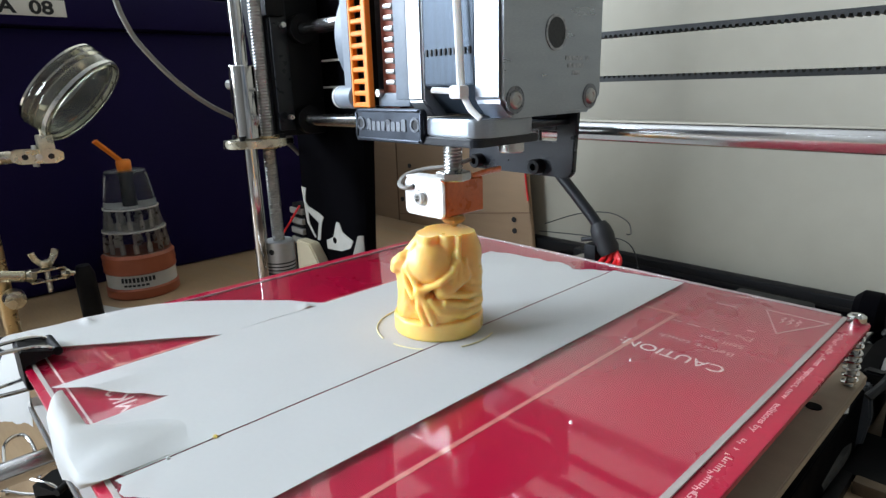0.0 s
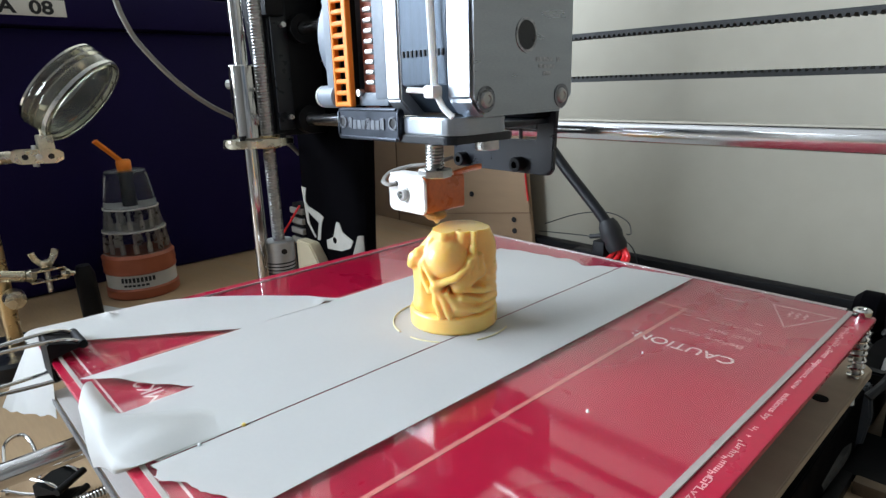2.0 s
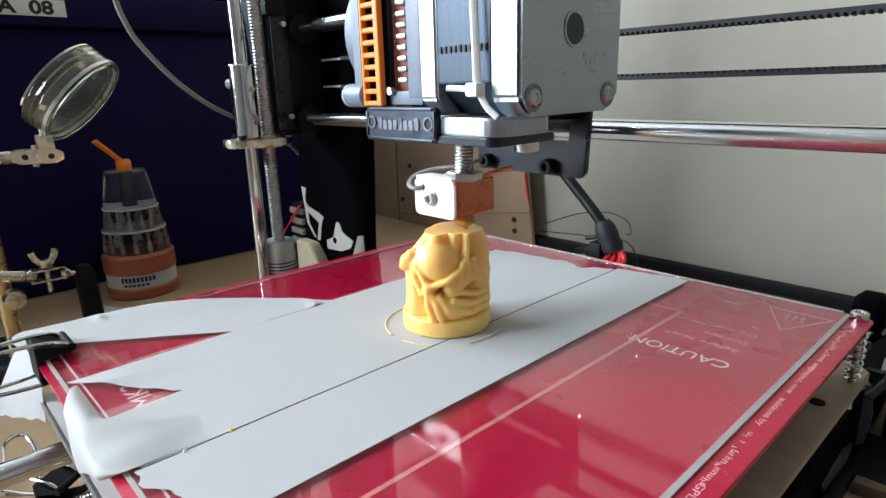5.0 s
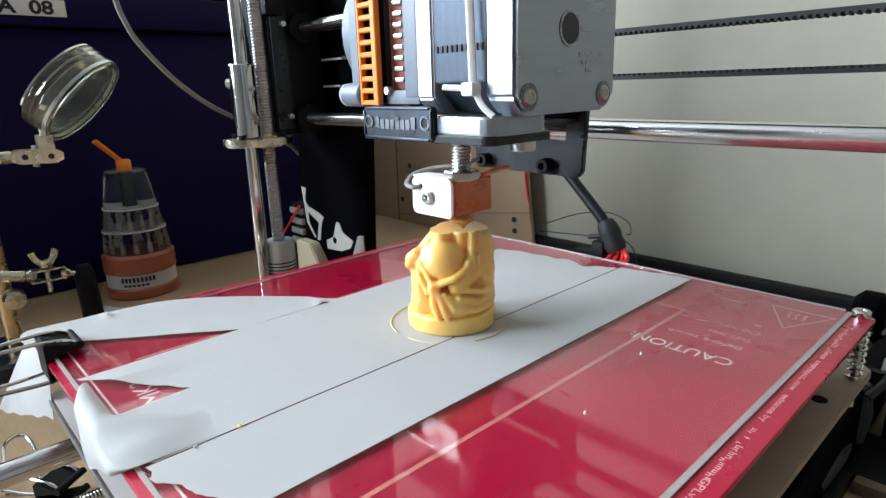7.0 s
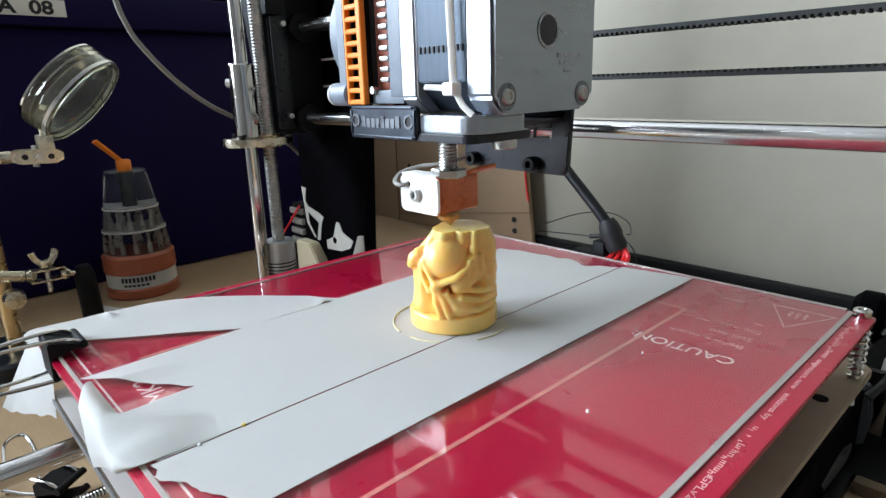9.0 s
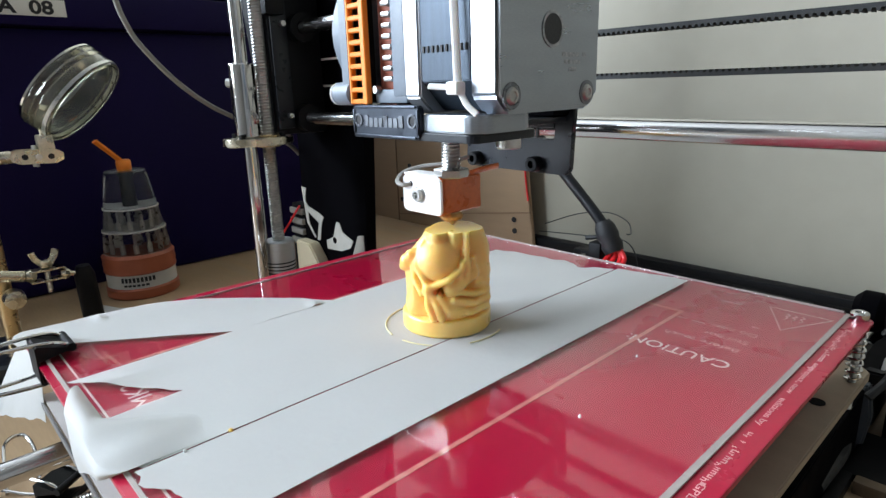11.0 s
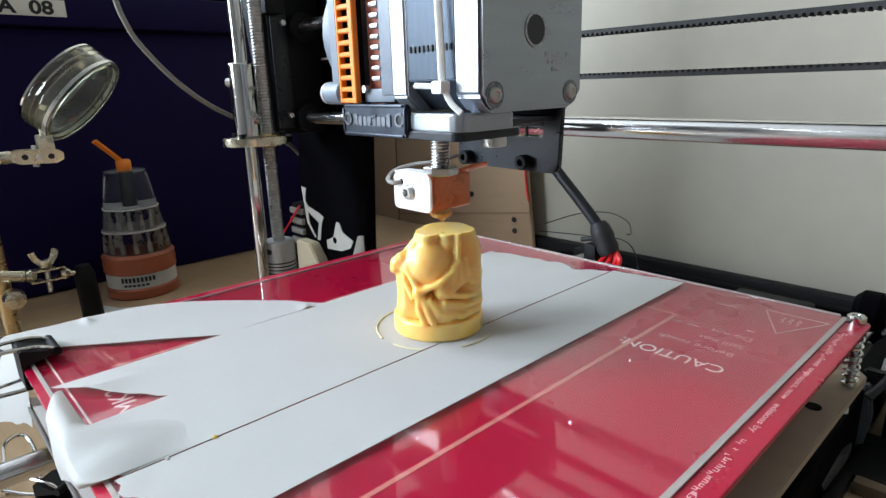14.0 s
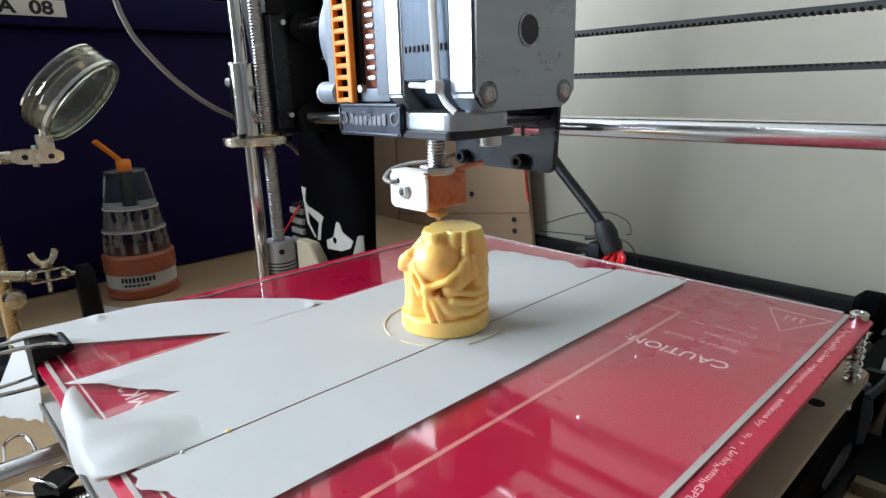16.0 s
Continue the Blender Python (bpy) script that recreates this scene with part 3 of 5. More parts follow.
# ---- printed figure: one plain mesh, its top still unfinished ----
def figure_radius(theta, z):
    """Outer radius in millimetres of the seated figure, towards theta, at height z."""
    def capsule(p, a, b, r):
        a, b = np.array(a, float), np.array(b, float)
        d = b - a
        t = np.clip(((p - a) @ d) / (d @ d), 0, 1)
        return np.linalg.norm(p - a - t[..., None] * d, axis=-1) - r

    def blob(p, c, r):
        q = (p - np.array(c, float)) / np.array(r, float)
        n = np.linalg.norm(q, axis=-1)
        return (n - 1) * min(r)

    rr = np.linspace(0.5, 20, 118)
    ct, st = np.cos(theta), np.sin(theta)
    p = np.stack(np.broadcast_arrays(rr[None, None, :] * ct[:, None, None], rr[None, None, :] * st[:, None, None], z[None, :, None]), -1)
    def cord(points, r):
        d = capsule(p, points[0], points[1], r)
        for q0, q1 in zip(points[1:], points[2:]):
            d = np.minimum(d, capsule(p, q0, q1, r))
        return d

    # lap, torso, both arms and both thighs run into each other
    soft = [blob(p, (0, 0.5, 8.5), (12.6, 13.6, 7.2)), blob(p, (-2, 3.4, 20), (10.0, 10.6, 22.5)),
            capsule(p, (2.2, 7.6, 37.5), (2.8, 9.9, 28), 4.8), capsule(p, (2.8, 9.9, 29), (3.0, 10.1, 21), 4.8), capsule(p, (3.2, 10.1, 21), (3.0, 10.2, 14), 4.8),
            capsule(p, (3, 9.6, 9.6), (10.4, 1.6, 9.4), 4.9), capsule(p, (0, -10.0, 9.2), (5.0, -9.8, 8.4), 4.0),
            capsule(p, (2.6, -3.6, 33.4), (4.6, -10.0, 26.2), 3.1), capsule(p, (4.4, -11.0, 24), (6.4, -9.4, 12), 3.0)]
    k = 0.9
    s = -k * np.log(sum(np.exp(-d / k) for d in soft))
    hard = [blob(p, (5.0, -2.4, 25.0), (9.6, 8.6, 8.6)), blob(p, (4.0, -2.6, 33.6), (6.6, 4.2, 5.2)), blob(p, (4.4, 3.6, 33.0), (5.6, 3.6, 6.4)),
            capsule(p, (8.4, 8.4, 21.6), (12.2, 1.6, 17.2), 3.0),
            # robe edge round the belly, and the strap beside it
            cord([(4.4, -3.8, 36.5), (7.4, -8.0, 30.5), (9.6, -10.0, 24.8), (13.0, -6.6, 18.4)], 1.2),
            cord([(14.0, -6.2, 17.6), (14.9, 0.8, 20.4), (12.4, 5.4, 23.8), (9.6, 7.2, 27.0), (8.4, 7.4, 36.5)], 1.1),
            cord([(7.6, -11.4, 26.2), (9.6, -10.6, 20.0), (12.2, -8.4, 15.4)], 1.1),
            # knot and the two hanging ends
            blob(p, (13.6, -6.2, 17.4), (1.9, 1.9, 1.9)), cord([(13.6, -6.2, 17), (14.2, -6.2, 12), (14.6, -4.6, 7)], 1.3), cord([(13.6, -5.6, 17), (15.0, -3.4, 12), (15.0, -1.8, 7)], 1.2),
            # cuff folds
            capsule(p, (11.8, 5.6, 25.2), (12.6, 5.2, 20.8), 1.0), capsule(p, (10.6, 7.6, 25.8), (11.5, 7.4, 20.6), 1.0), capsule(p, (9.1, 9.4, 26.4), (10.0, 9.6, 20.6), 1.0),
            # hand and sleeve on the other side
            blob(p, (6.0, -13.0, 25.4), (2.7, 2.7, 2.8)), blob(p, (7.4, -11.6, 28.0), (2.0, 2.0, 1.8)), blob(p, (5.4, -14.6, 23.4), (1.5, 1.4, 1.6)),
            cord([(5.0, -13.0, 22), (5.8, -12.6, 15), (5.4, -12.8, 9)], 1.1), cord([(2.0, -13.2, 19), (2.8, -13.2, 8)], 0.9), cord([(8.0, -10.8, 18), (7.6, -11.2, 9)], 0.8),
            # folds of the robe over the knee
            blob(p, (11.2, 0.0, 11.6), (4.2, 4.6, 3.4)),
            cord([(14.4, -2.4, 14.6), (14.9, 0.6, 10.2), (12.6, 8.2, 8.2), (5.2, 13.8, 8.0), (-2, 14.4, 8.0)], 1.2),
            cord([(13.2, 3.4, 16.0), (10.2, 10.0, 14.2), (4.6, 14.2, 13.8), (-2, 14.6, 13.8)], 1.1), cord([(14.2, 2.6, 13.2), (11.4, 9.4, 11.2), (5.0, 14.4, 10.9), (-2, 14.8, 10.9)], 1.1),
            cord([(8.6, 11.0, 18.6), (4.6, 14.2, 17.0), (-2, 14.8, 16.8)], 1.0), cord([(7.6, 11.8, 22.4), (3.6, 14.6, 20.6), (-2, 14.8, 20.2)], 0.8), cord([(6.6, 12.0, 28.5), (3.0, 14.4, 26.5)], 0.6)]
    k = 0.32
    s = -k * np.log(np.exp(-s / k) + sum(np.exp(-d / k) for d in hard))
    q0, q1 = np.hypot(p[..., 0], p[..., 1] / 1.01) - 14.8, np.abs(p[..., 2] - 3.15) - 2.25
    rim = np.hypot(np.maximum(q0, 0), np.maximum(q1, 0)) + np.minimum(np.maximum(q0, q1), 0) - 0.9
    s = np.minimum(s, rim)
    inside = s < 0
    last = inside.shape[2] - 1 - np.argmax(inside[..., ::-1], axis=2)
    last = np.clip(last, 0, inside.shape[2] - 2)
    i, j = np.indices(last.shape)
    a, b = s[i, j, last], s[i, j, last + 1]
    return rr[last] + (rr[1] - rr[0]) * np.clip(a / (a - b + 1e-9), 0, 1)


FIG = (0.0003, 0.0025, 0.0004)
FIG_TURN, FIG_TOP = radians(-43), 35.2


def figure_mesh(z_values):
    n = 220
    th = np.linspace(0, 2 * np.pi, n, endpoint=False)
    z = np.array(z_values)
    r = figure_radius(th, np.clip(z, 0.1, 36)) / 1000
    bm = bmesh.new()
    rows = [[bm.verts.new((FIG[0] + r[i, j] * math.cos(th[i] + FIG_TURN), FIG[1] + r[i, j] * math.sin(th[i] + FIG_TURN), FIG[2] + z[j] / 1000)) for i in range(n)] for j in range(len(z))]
    for a, b in zip(rows, rows[1:]):
        for i in range(n):
            bm.faces.new((a[i], a[(i + 1) % n], b[(i + 1) % n], b[i]))
    bm.faces.new(rows[0][::-1])
    c = bm.verts.new((FIG[0], FIG[1], FIG[2] + z[-1] / 1000))
    for i in range(n):
        bm.faces.new((rows[-1][i], rows[-1][(i + 1) % n], c))
    return bm


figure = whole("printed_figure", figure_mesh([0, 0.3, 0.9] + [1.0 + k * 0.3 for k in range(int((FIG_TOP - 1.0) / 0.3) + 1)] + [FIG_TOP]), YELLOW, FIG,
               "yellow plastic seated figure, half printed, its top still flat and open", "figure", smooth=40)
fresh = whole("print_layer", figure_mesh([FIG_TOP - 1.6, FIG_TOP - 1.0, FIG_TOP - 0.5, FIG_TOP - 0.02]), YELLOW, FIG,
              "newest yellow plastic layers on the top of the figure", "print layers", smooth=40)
_sk = bmesh.new()
for _a0, _a1, _h in ((150, 262, 0.00060), (-85, -52, 0.00052), (-20, 25, 0.00052)):
    tube([(FIG[0] - 0.0008 + 0.0213 * math.cos(radians(_a)), FIG[1] - 0.0006 + 0.0213 * math.sin(radians(_a)), _h) for _a in range(_a0, _a1, 6)], 0.00028, 6, 3, bm=_sk)
skirt = whole("skirt_line", _sk, SKIRT, FIG, "thin yellow plastic outline printed round the figure, broken in places", "print outline")

# ---- extruder carriage, which slides along x and climbs ----
carriage = thing("extruder_carriage", (0.0072, 0.003, 0.034), "printer extruder with a stepper motor, cooling fan and hot end", "extruder")
MY0, MY1, MZ0, MZ1 = -0.0329, 0.0085, 0.0760, 0.1175


def motor_slice(x0, x1, corner, bevel=0.0004, shrink=0.0):
    a, b, c, d = MY0 + shrink, MY1 - shrink, MZ0 + shrink, MZ1 - shrink
    k = corner
    return prism([(a + k, c), (b - k, c), (b, c + k), (b, d - k), (b - k, d), (a + k, d), (a, d - k), (a, c + k)], "x", x0, x1, bevel)


rear = part("motor_rear_cap", motor_slice(0.0514, 0.0605, 0.0042, 0.0009), ALUCAST, carriage, "cast aluminium motor end cap")
part("motor_front_cap", motor_slice(0.0272, 0.0335, 0.0042, 0.0006), ALU, carriage, "aluminium motor end cap")
part("motor_body", motor_slice(0.0335, 0.0514, 0.0075, 0.0002, 0.0007), LAMINATE, carriage, "dark laminated motor body")
for i in range(10):
    _x = 0.0345 + i * 0.0017
    part("lamination_notch", box(_x, _x + 0.0006, MY0 + 0.0003, MY0 + 0.0012, 0.0912, 0.0928), INK, carriage)
_yc, _zc = (MY0 + MY1) / 2 - 0.0003, (MZ0 + MZ1) / 2 - 0.0010
part("shaft_hole", ring((0.0603, _yc, _zc), (0.0607, _yc, _zc), 0.0043, 0.0036, 32), MARK, rear)
part("bearing", rod((0.0590, _yc, _zc), (0.06065, _yc, _zc), 0.0036, 28), BLACKMETAL, rear, "dark shaft hole")
for _dy, _dz in ((-0.0155, -0.0155), (0.0155, -0.0155), (-0.0155, 0.0155), (0.0155, 0.0155)):
    _c = (_yc + _dy, _zc + _dz)
    part("screw_recess", ring((0.0600, *_c), (0.0607, *_c), 0.0032, 0.0022, 24), EMBOSS, rear)
    part("screw", lathe([(0, 0.8), (0.0009, 0.8), (0.0011, 1), (0.0017, 0.95), (0.0022, 0.5), (0.0022, 0), (0, 0)], (0.0598, *_c), (0.0614, *_c), 20), DULL, rear, "steel pan-head screw")
for k, (_z, _a, _b) in enumerate(((0.0893, 0.002, 0.0005), (0.0893, -0.001, -0.0085), (0.0875, -0.0005, -0.0075), (0.0857, -0.002, -0.0055))):
    part("writing_bar", box(0.0605, 0.0606, min(_a, _b), max(_a, _b), _z, _z + 0.0011), MARK, rear, "faint printed motor marking")

# mounting plates
part("mount_plate", prism(rounded(0.0325, 0.0560, -0.0345, -0.012, 0.006), "z", 0.0714, 0.0759, 0.0005), ALUCAST, carriage, "thick aluminium mounting plate")
part("rear_plate", box(-0.022, 0.0255, -0.0075, 0.046, 0.0692, 0.0712, 0.0003), BLACKMETAL, carriage, "black steel plate")
part("base_plate", prism(rounded(0.0020, 0.0535, -0.0338, -0.008, 0.003), "z", 0.0690, 0.0712, 0.0003), BLACKMETAL, carriage, "black steel base plate")
badge = part("badge_bracket", prism(rounded(0.0050, 0.0345, 0.0692, 0.0783, 0.0016), "y", -0.0345, -0.0325, 0.0004), BADGE, carriage, "slate-grey steel bracket with a raised rim and marks")
for _a, _b, _c, _d in ((0.0062, 0.0333, 0.0694, 0.0701), (0.0062, 0.0333, 0.0774, 0.0781), (0.0052, 0.0059, 0.0704, 0.0771), (0.0336, 0.0343, 0.0704, 0.0771)):
    part("raised_rim", box(_a, _b, -0.0350, -0.0344, _c, _d, 0.0002), BADGE, badge)
for i in range(8):
    _x = 0.0108 + i * 0.0022
    part("raised_mark", prism(rounded(_x, _x + 0.0018, 0.0722, 0.0755 if i in (0, 4, 7) else 0.0748, 0.0004, 2), "y", -0.03485, -0.0344), EMBOSS, badge)
for _x in (0.0078, 0.0318):
    part("bolt_hole", ring((_x, -0.0349, 0.0741), (_x, -0.0343, 0.0741), 0.0019, 0.0013, 20), EMBOSS, badge)
    part("bolt_socket", rod((_x, -0.0346, 0.0741), (_x, -0.034, 0.0741), 0.0013, 16), INK, badge)
part("rear_bracket", prism([(-0.0250, 0.0628), (-0.0255, 0.0515), (-0.0235, 0.0500), (0.0255, 0.0495), (0.0275, 0.0515), (0.0290, 0.0780), (0.0205, 0.0780), (0.0200, 0.0628)], "y", 0.0440, 0.0465, 0.0004),
     BLACKMETAL, carriage, "black steel rear bracket with an open slot")
part("bracket_flange", box(-0.024, 0.0199, 0.0442, 0.0463, 0.0668, 0.0712, 0.0003), BLACKMETAL, carriage, "black steel flange over the slot")
part("slot_bar", box(0.0110, 0.0118, 0.0446, 0.0460, 0.0629, 0.0667), BLACKMETAL, carriage)
part("bearing_block", box(-0.022, 0.0265, 0.0350, 0.050, 0.0713, 0.0775, 0.002), BLACK, carriage, "black linear bearing block")
for _x, _z in ((-0.0185, 0.0534), (0.0125, 0.0532)):
    part("socket_bolt", lathe([(0, 0.5), (0.0013, 0.5), (0.0014, 1), (0.0026, 1), (0.0029, 0.9), (0.0029, 0), (0, 0)], (_x, 0.044, _z), (_x, 0.0398, _z), 20), BLACKPL, carriage, "black socket-head bolt")
part("plate_bolt", lathe([(0, 0.3), (0.0017, 0.3), (0.0019, 1), (0.0032, 1), (0.0035, 0.9), (0.0035, 0), (0, 0)], (0.0442, -0.010, 0.0690), (0.0442, -0.010, 0.0655), 24), ZINC, carriage, "zinc socket-head bolt")

# hot end
BX, BY = 0.0072, 0.0030
part("heat_break", thread((BX, BY, 0.0545), (BX, BY, 0.0692), 0.0034, 0.0011, 0.0005, 20), ZINC, carriage, "threaded steel barrel")
_nut = lathe([(0, 0), (0.0056, 0), (0.0060, 0.15), (0.0060, 0.85), (0.0056, 1), (0, 1)], (BX, BY, 0.0525), (BX, BY, 0.0556), 6)
part("lock_nut", _nut, ZINC, carriage, "zinc hexagon nut", 20)
_blk = box(-0.0100, 0.0098, -0.0030, 0.0155, 0.0403, 0.0528, 0.0012, 3)
part("heater_block", _blk, KAPTON, carriage, "heater block wrapped in amber film")
part("block_face", prism(rounded(-0.0103, 0.0099, 0.0400, 0.0531, 0.0022), "y", -0.0046, -0.0031, 0.0005), BARE, carriage, "bare bright aluminium face of the heater block")
part("film_edge", prism(rounded(-0.0106, 0.0102, 0.0397, 0.0534, 0.0024), "y", -0.0037, -0.0032, 0.0002), KAPTON, carriage, "amber film showing round the bare face")
part("insulation_top", box(-0.0100, 0.0080, -0.0040, 0.0030, 0.0529, 0.0537, 0.0003), CERAMIC, carriage, "white insulating pad")
part("block_screw", lathe([(0, 0.3), (0.0010, 0.3), (0.0011, 1), (0.0019, 1), (0.0023, 0.8), (0.0023, 0), (0, 0)], (-0.0012, -0.0045, 0.0465), (-0.0012, -0.0064, 0.0465), 24), ZINC, carriage, "zinc cap screw")
part("screw_washer", ring((-0.0012, -0.0046, 0.0465), (-0.0012, -0.0050, 0.0465), 0.0029, 0.0012, 24), ZINC, carriage)
part("wire_hole", rod((-0.0055, -0.0044, 0.0500), (-0.0055, -0.0047, 0.0500), 0.0010, 14), INK, carriage)
for _o in (0.0, 0.0009):
    part("sensor_wire", tube([(-0.0055 - _o, -0.0046, 0.0500 - _o * 0.3), (-0.0075 - _o, -0.0066, 0.0495), (-0.0112 - _o, -0.0055, 0.0505), (-0.0125 - _o, -0.001, 0.0530), (-0.0085, 0.004, 0.0550), (0.0, 0.0085, 0.0562), (0.003, 0.016, 0.0580)], 0.00075, 8), GREYWIRE, carriage, "pale sensor wire")
part("film_tail", tube([(0.0085, 0.011, 0.0530), (0.0120, 0.015, 0.0545), (0.0145, 0.019, 0.0552)], 0.0016, 8, flat=0.5), KAPTON, carriage, "loose end of amber film")
part("nozzle", lathe([(0, 0), (0.0004, 0), (0.0022, 0.42), (0.0030, 0.44), (0.0030, 1), (0, 1)], (BX, BY, 0.0356), (BX, BY, 0.0404), 6), BRASS, carriage, "brass nozzle smeared with yellow plastic", 25)
part("plastic_smear", lathe([(0.0026, 0), (0.0038, 0.25), (0.0042, 0.6), (0.0036, 1)], (BX - 0.0004, BY, 0.0372), (BX - 0.0004, BY, 0.0401), 12), SCORCHED, carriage, "browned plastic smear")

# fan, duct and heatsink
fan = part("fan_housing", prism(rounded(-0.0345, 0.0060, 0.0785, 0.1185, 0.004), "x", 0.0000, 0.0045, 0.0006), GREYPL, carriage, "grey plastic fan housing")
part("fan_shroud", lathe([(0.018, 0), (0.0195, 0.2), (0.0195, 0.9), (0.0185, 1), (0.012, 1), (0.012, 0)], (-0.0058, -0.0140, 0.0985), (0.0000, -0.0140, 0.0985), 40), GREYPL, fan)
part("fan_foot", rod((-0.0045, -0.0325, 0.0815), (0.0045, -0.0325, 0.0815), 0.0034, 20, 0.0006), GREYPL, fan)
part("foot_cap", rod((-0.0053, -0.0325, 0.0815), (-0.0045, -0.0325, 0.0815), 0.0033, 20, 0.0003), NYLON, fan, "white end cap")
duct_bm = bmesh.new()
for i in range(13):
    _z = 0.0793 + i * 0.00325
    box(0.0050, 0.0112, -0.0349, -0.0331, _z - 0.0007, _z + 0.0007, 0.0003, 1, duct_bm)
box(0.0046, 0.0058, -0.0350, -0.0330, 0.0785, 0.1205, 0.0003, 1, duct_bm)
box(0.0108, 0.0130, -0.0350, -0.0330, 0.0785, 0.1205, 0.0003, 1, duct_bm)
part("fan_duct", duct_bm, ORANGE, carriage, "bright orange slotted fan guard")
part("duct_mouth", box(0.0050, 0.0110, -0.0322, -0.0300, 0.0790, 0.1200), BLACKPL, carriage, "dark inside of the fan duct")
part("duct_cheek", box(0.0118, 0.0128, -0.0270, 0.006, 0.0785, 0.1205, 0.0002), RUST, carriage)
part("duct_wall", box(0.0070, 0.0125, -0.0240, -0.0225, 0.0785, 0.1205, 0.0002), RUST, carriage)
for i in range(12):
    _z = 0.0846 + i * 0.0028
    part("heatsink_fin", box(0.0178, 0.0216, -0.0328, 0.006, _z, _z + 0.0014, 0.0006), DULL, carriage, "aluminium heatsink fin")
part("heatsink_core", box(0.0132, 0.0202, -0.0300, 0.006, 0.0780, 0.1190, 0.0004), RUST, carriage)
part("drive_block", box(0.0217, 0.0271, -0.0325, 0.006, 0.0805, 0.1185, 0.0006), GREYPL, carriage, "grey feeder block")
part("drive_block_foot", box(0.0132, 0.0271, -0.0322, 0.006, 0.0787, 0.0825, 0.0006), GREYPL, carriage)
part("clamp_screw", rod((0.0147, -0.0335, 0.0825), (0.0147, -0.0318, 0.0825), 0.0011, 14), ZINC, carriage)

# cable tie round the motor
tie = part("cable_tie", tube([(0.0475, MY0 - 0.0012, 0.118), (0.0480, MY0 - 0.0014, 0.105), (0.0487, MY0 - 0.0016, 0.094), (0.0495, MY0 - 0.0020, 0.0838)], 0.0010, 8, flat=0.6), NYLON, carriage, "white nylon cable tie")
part("tie_head", box(0.0474, 0.0512, MY0 - 0.0042, MY0 - 0.0008, 0.0808, 0.0840, 0.0007), NYLON, tie)
part("tie_tail", tube([(0.0478, MY0 - 0.0026, 0.0826), (0.0450, MY0 - 0.0036, 0.0828), (0.0422, MY0 - 0.0048, 0.0830)], 0.0009, 8, flat=0.6), NYLON, tie)
part("tie_band", tube([(0.0505, MY0 - 0.0022, 0.0815), (0.0525, MY0 - 0.0020, 0.0785), (0.0550, MY0 - 0.0012, 0.0762)], 0.0008, 8, flat=0.6), NYLON, tie)

# ---- x axis: rods and end block, which climb ----
RY, RZ, RZ2 = 0.0644, 0.0657, 0.1200
axis = thing("x_axis", (-0.19, RY, RZ), "printer x axis with two polished rods and a black end block", "printer axis")
for _z in (RZ, RZ2):
    part("smooth_rod", rod((-0.205, RY, _z), (0.20, RY, _z), 0.004, 32, 0.0004), STEEL, axis, "polished steel rod")
end = part("end_block", box(-0.222, -0.197, 0.044, 0.080, 0.0560, 0.150, 0.002), BLACKPL, axis, "black printed end block")
for _z in (RZ, RZ2):
    part("rod_socket", ring((-0.197, RY, _z), (-0.1905, RY, _z), 0.0085, 0.0041, 28), BLACKPL, end)
    part("clamp_screw", rod((-0.199, RY - 0.012, _z + 0.002), (-0.1925, RY - 0.012, _z + 0.002), 0.0016, 14), ZINC, end, "zinc clamp screw")
for _z in (0.0845, 0.1010):
    part("slot_edge", box(-0.206, -0.166, 0.0810, 0.0820, _z, _z + 0.0013), LABEL, end, "pale edge of a cut slot")
part("front_web", prism([(-0.222, 0.152), (-0.200, 0.152), (-0.1985, 0.058), (-0.204, 0.054), (-0.209, 0.075)], "y", 0.0395, 0.0438, 0.0004), BLACKPL, end)
# added strip whose gloss stands for the highlight along the block's edge
part("edge_highlight_strip", box(-0.1968, -0.1956, 0.0452, 0.0560, 0.0600, 0.1480, 0.0003), BLACKMETAL, end, "glossy black strip added as the edge highlight of the end block")
part("limit_switch", box(-0.206, -0.190, 0.040, 0.052, 0.1265, 0.139, 0.0008), BLACKPL, end, "black limit switch")
part("switch_lever", box(-0.203, -0.199, 0.0385, 0.0398, 0.130, 0.137, 0.0003), ZINC, end)
part("flange", prism([(-0.19 + 0.0145 * math.cos(a), 0.0275 + 0.0215 * math.sin(a)) for a in (2 * math.pi * i / 40 for i in range(40))], "z", 0.0520, 0.0566, 0.0006), NICKEL, axis, "worn nickel flange")
part("flange_lobe", rod((-0.19, 0.0335, 0.0505), (-0.19, 0.0335, 0.0580), 0.0075, 28, 0.0006), BRASS, axis, "brass nut flange")
part("linear_bearing", lathe([(0.0043, 0), (0.0070, 0), (0.0075, 0.015), (0.0075, 0.985), (0.0070, 1), (0.0043, 1)], (-0.19, 0.0212, 0.0570), (-0.19, 0.0212, 0.0985), 32), CHROME, axis, "bright steel linear bearing")
for _a in (0.8, 2.2, 3.9, 5.3):
    part("flange_bolt", rod((-0.19 + 0.011 * math.cos(_a), 0.0275 + 0.016 * math.sin(_a), 0.0566), (-0.19 + 0.011 * math.cos(_a), 0.0275 + 0.016 * math.sin(_a), 0.0590), 0.0018, 12), BLACKPL, axis, "black bolt head")
part("side_bolt", rod((-0.1940, 0.0170, 0.088), (-0.1968, 0.0145, 0.088), 0.0026, 6, 0.0003), DULL, axis, "zinc bolt")


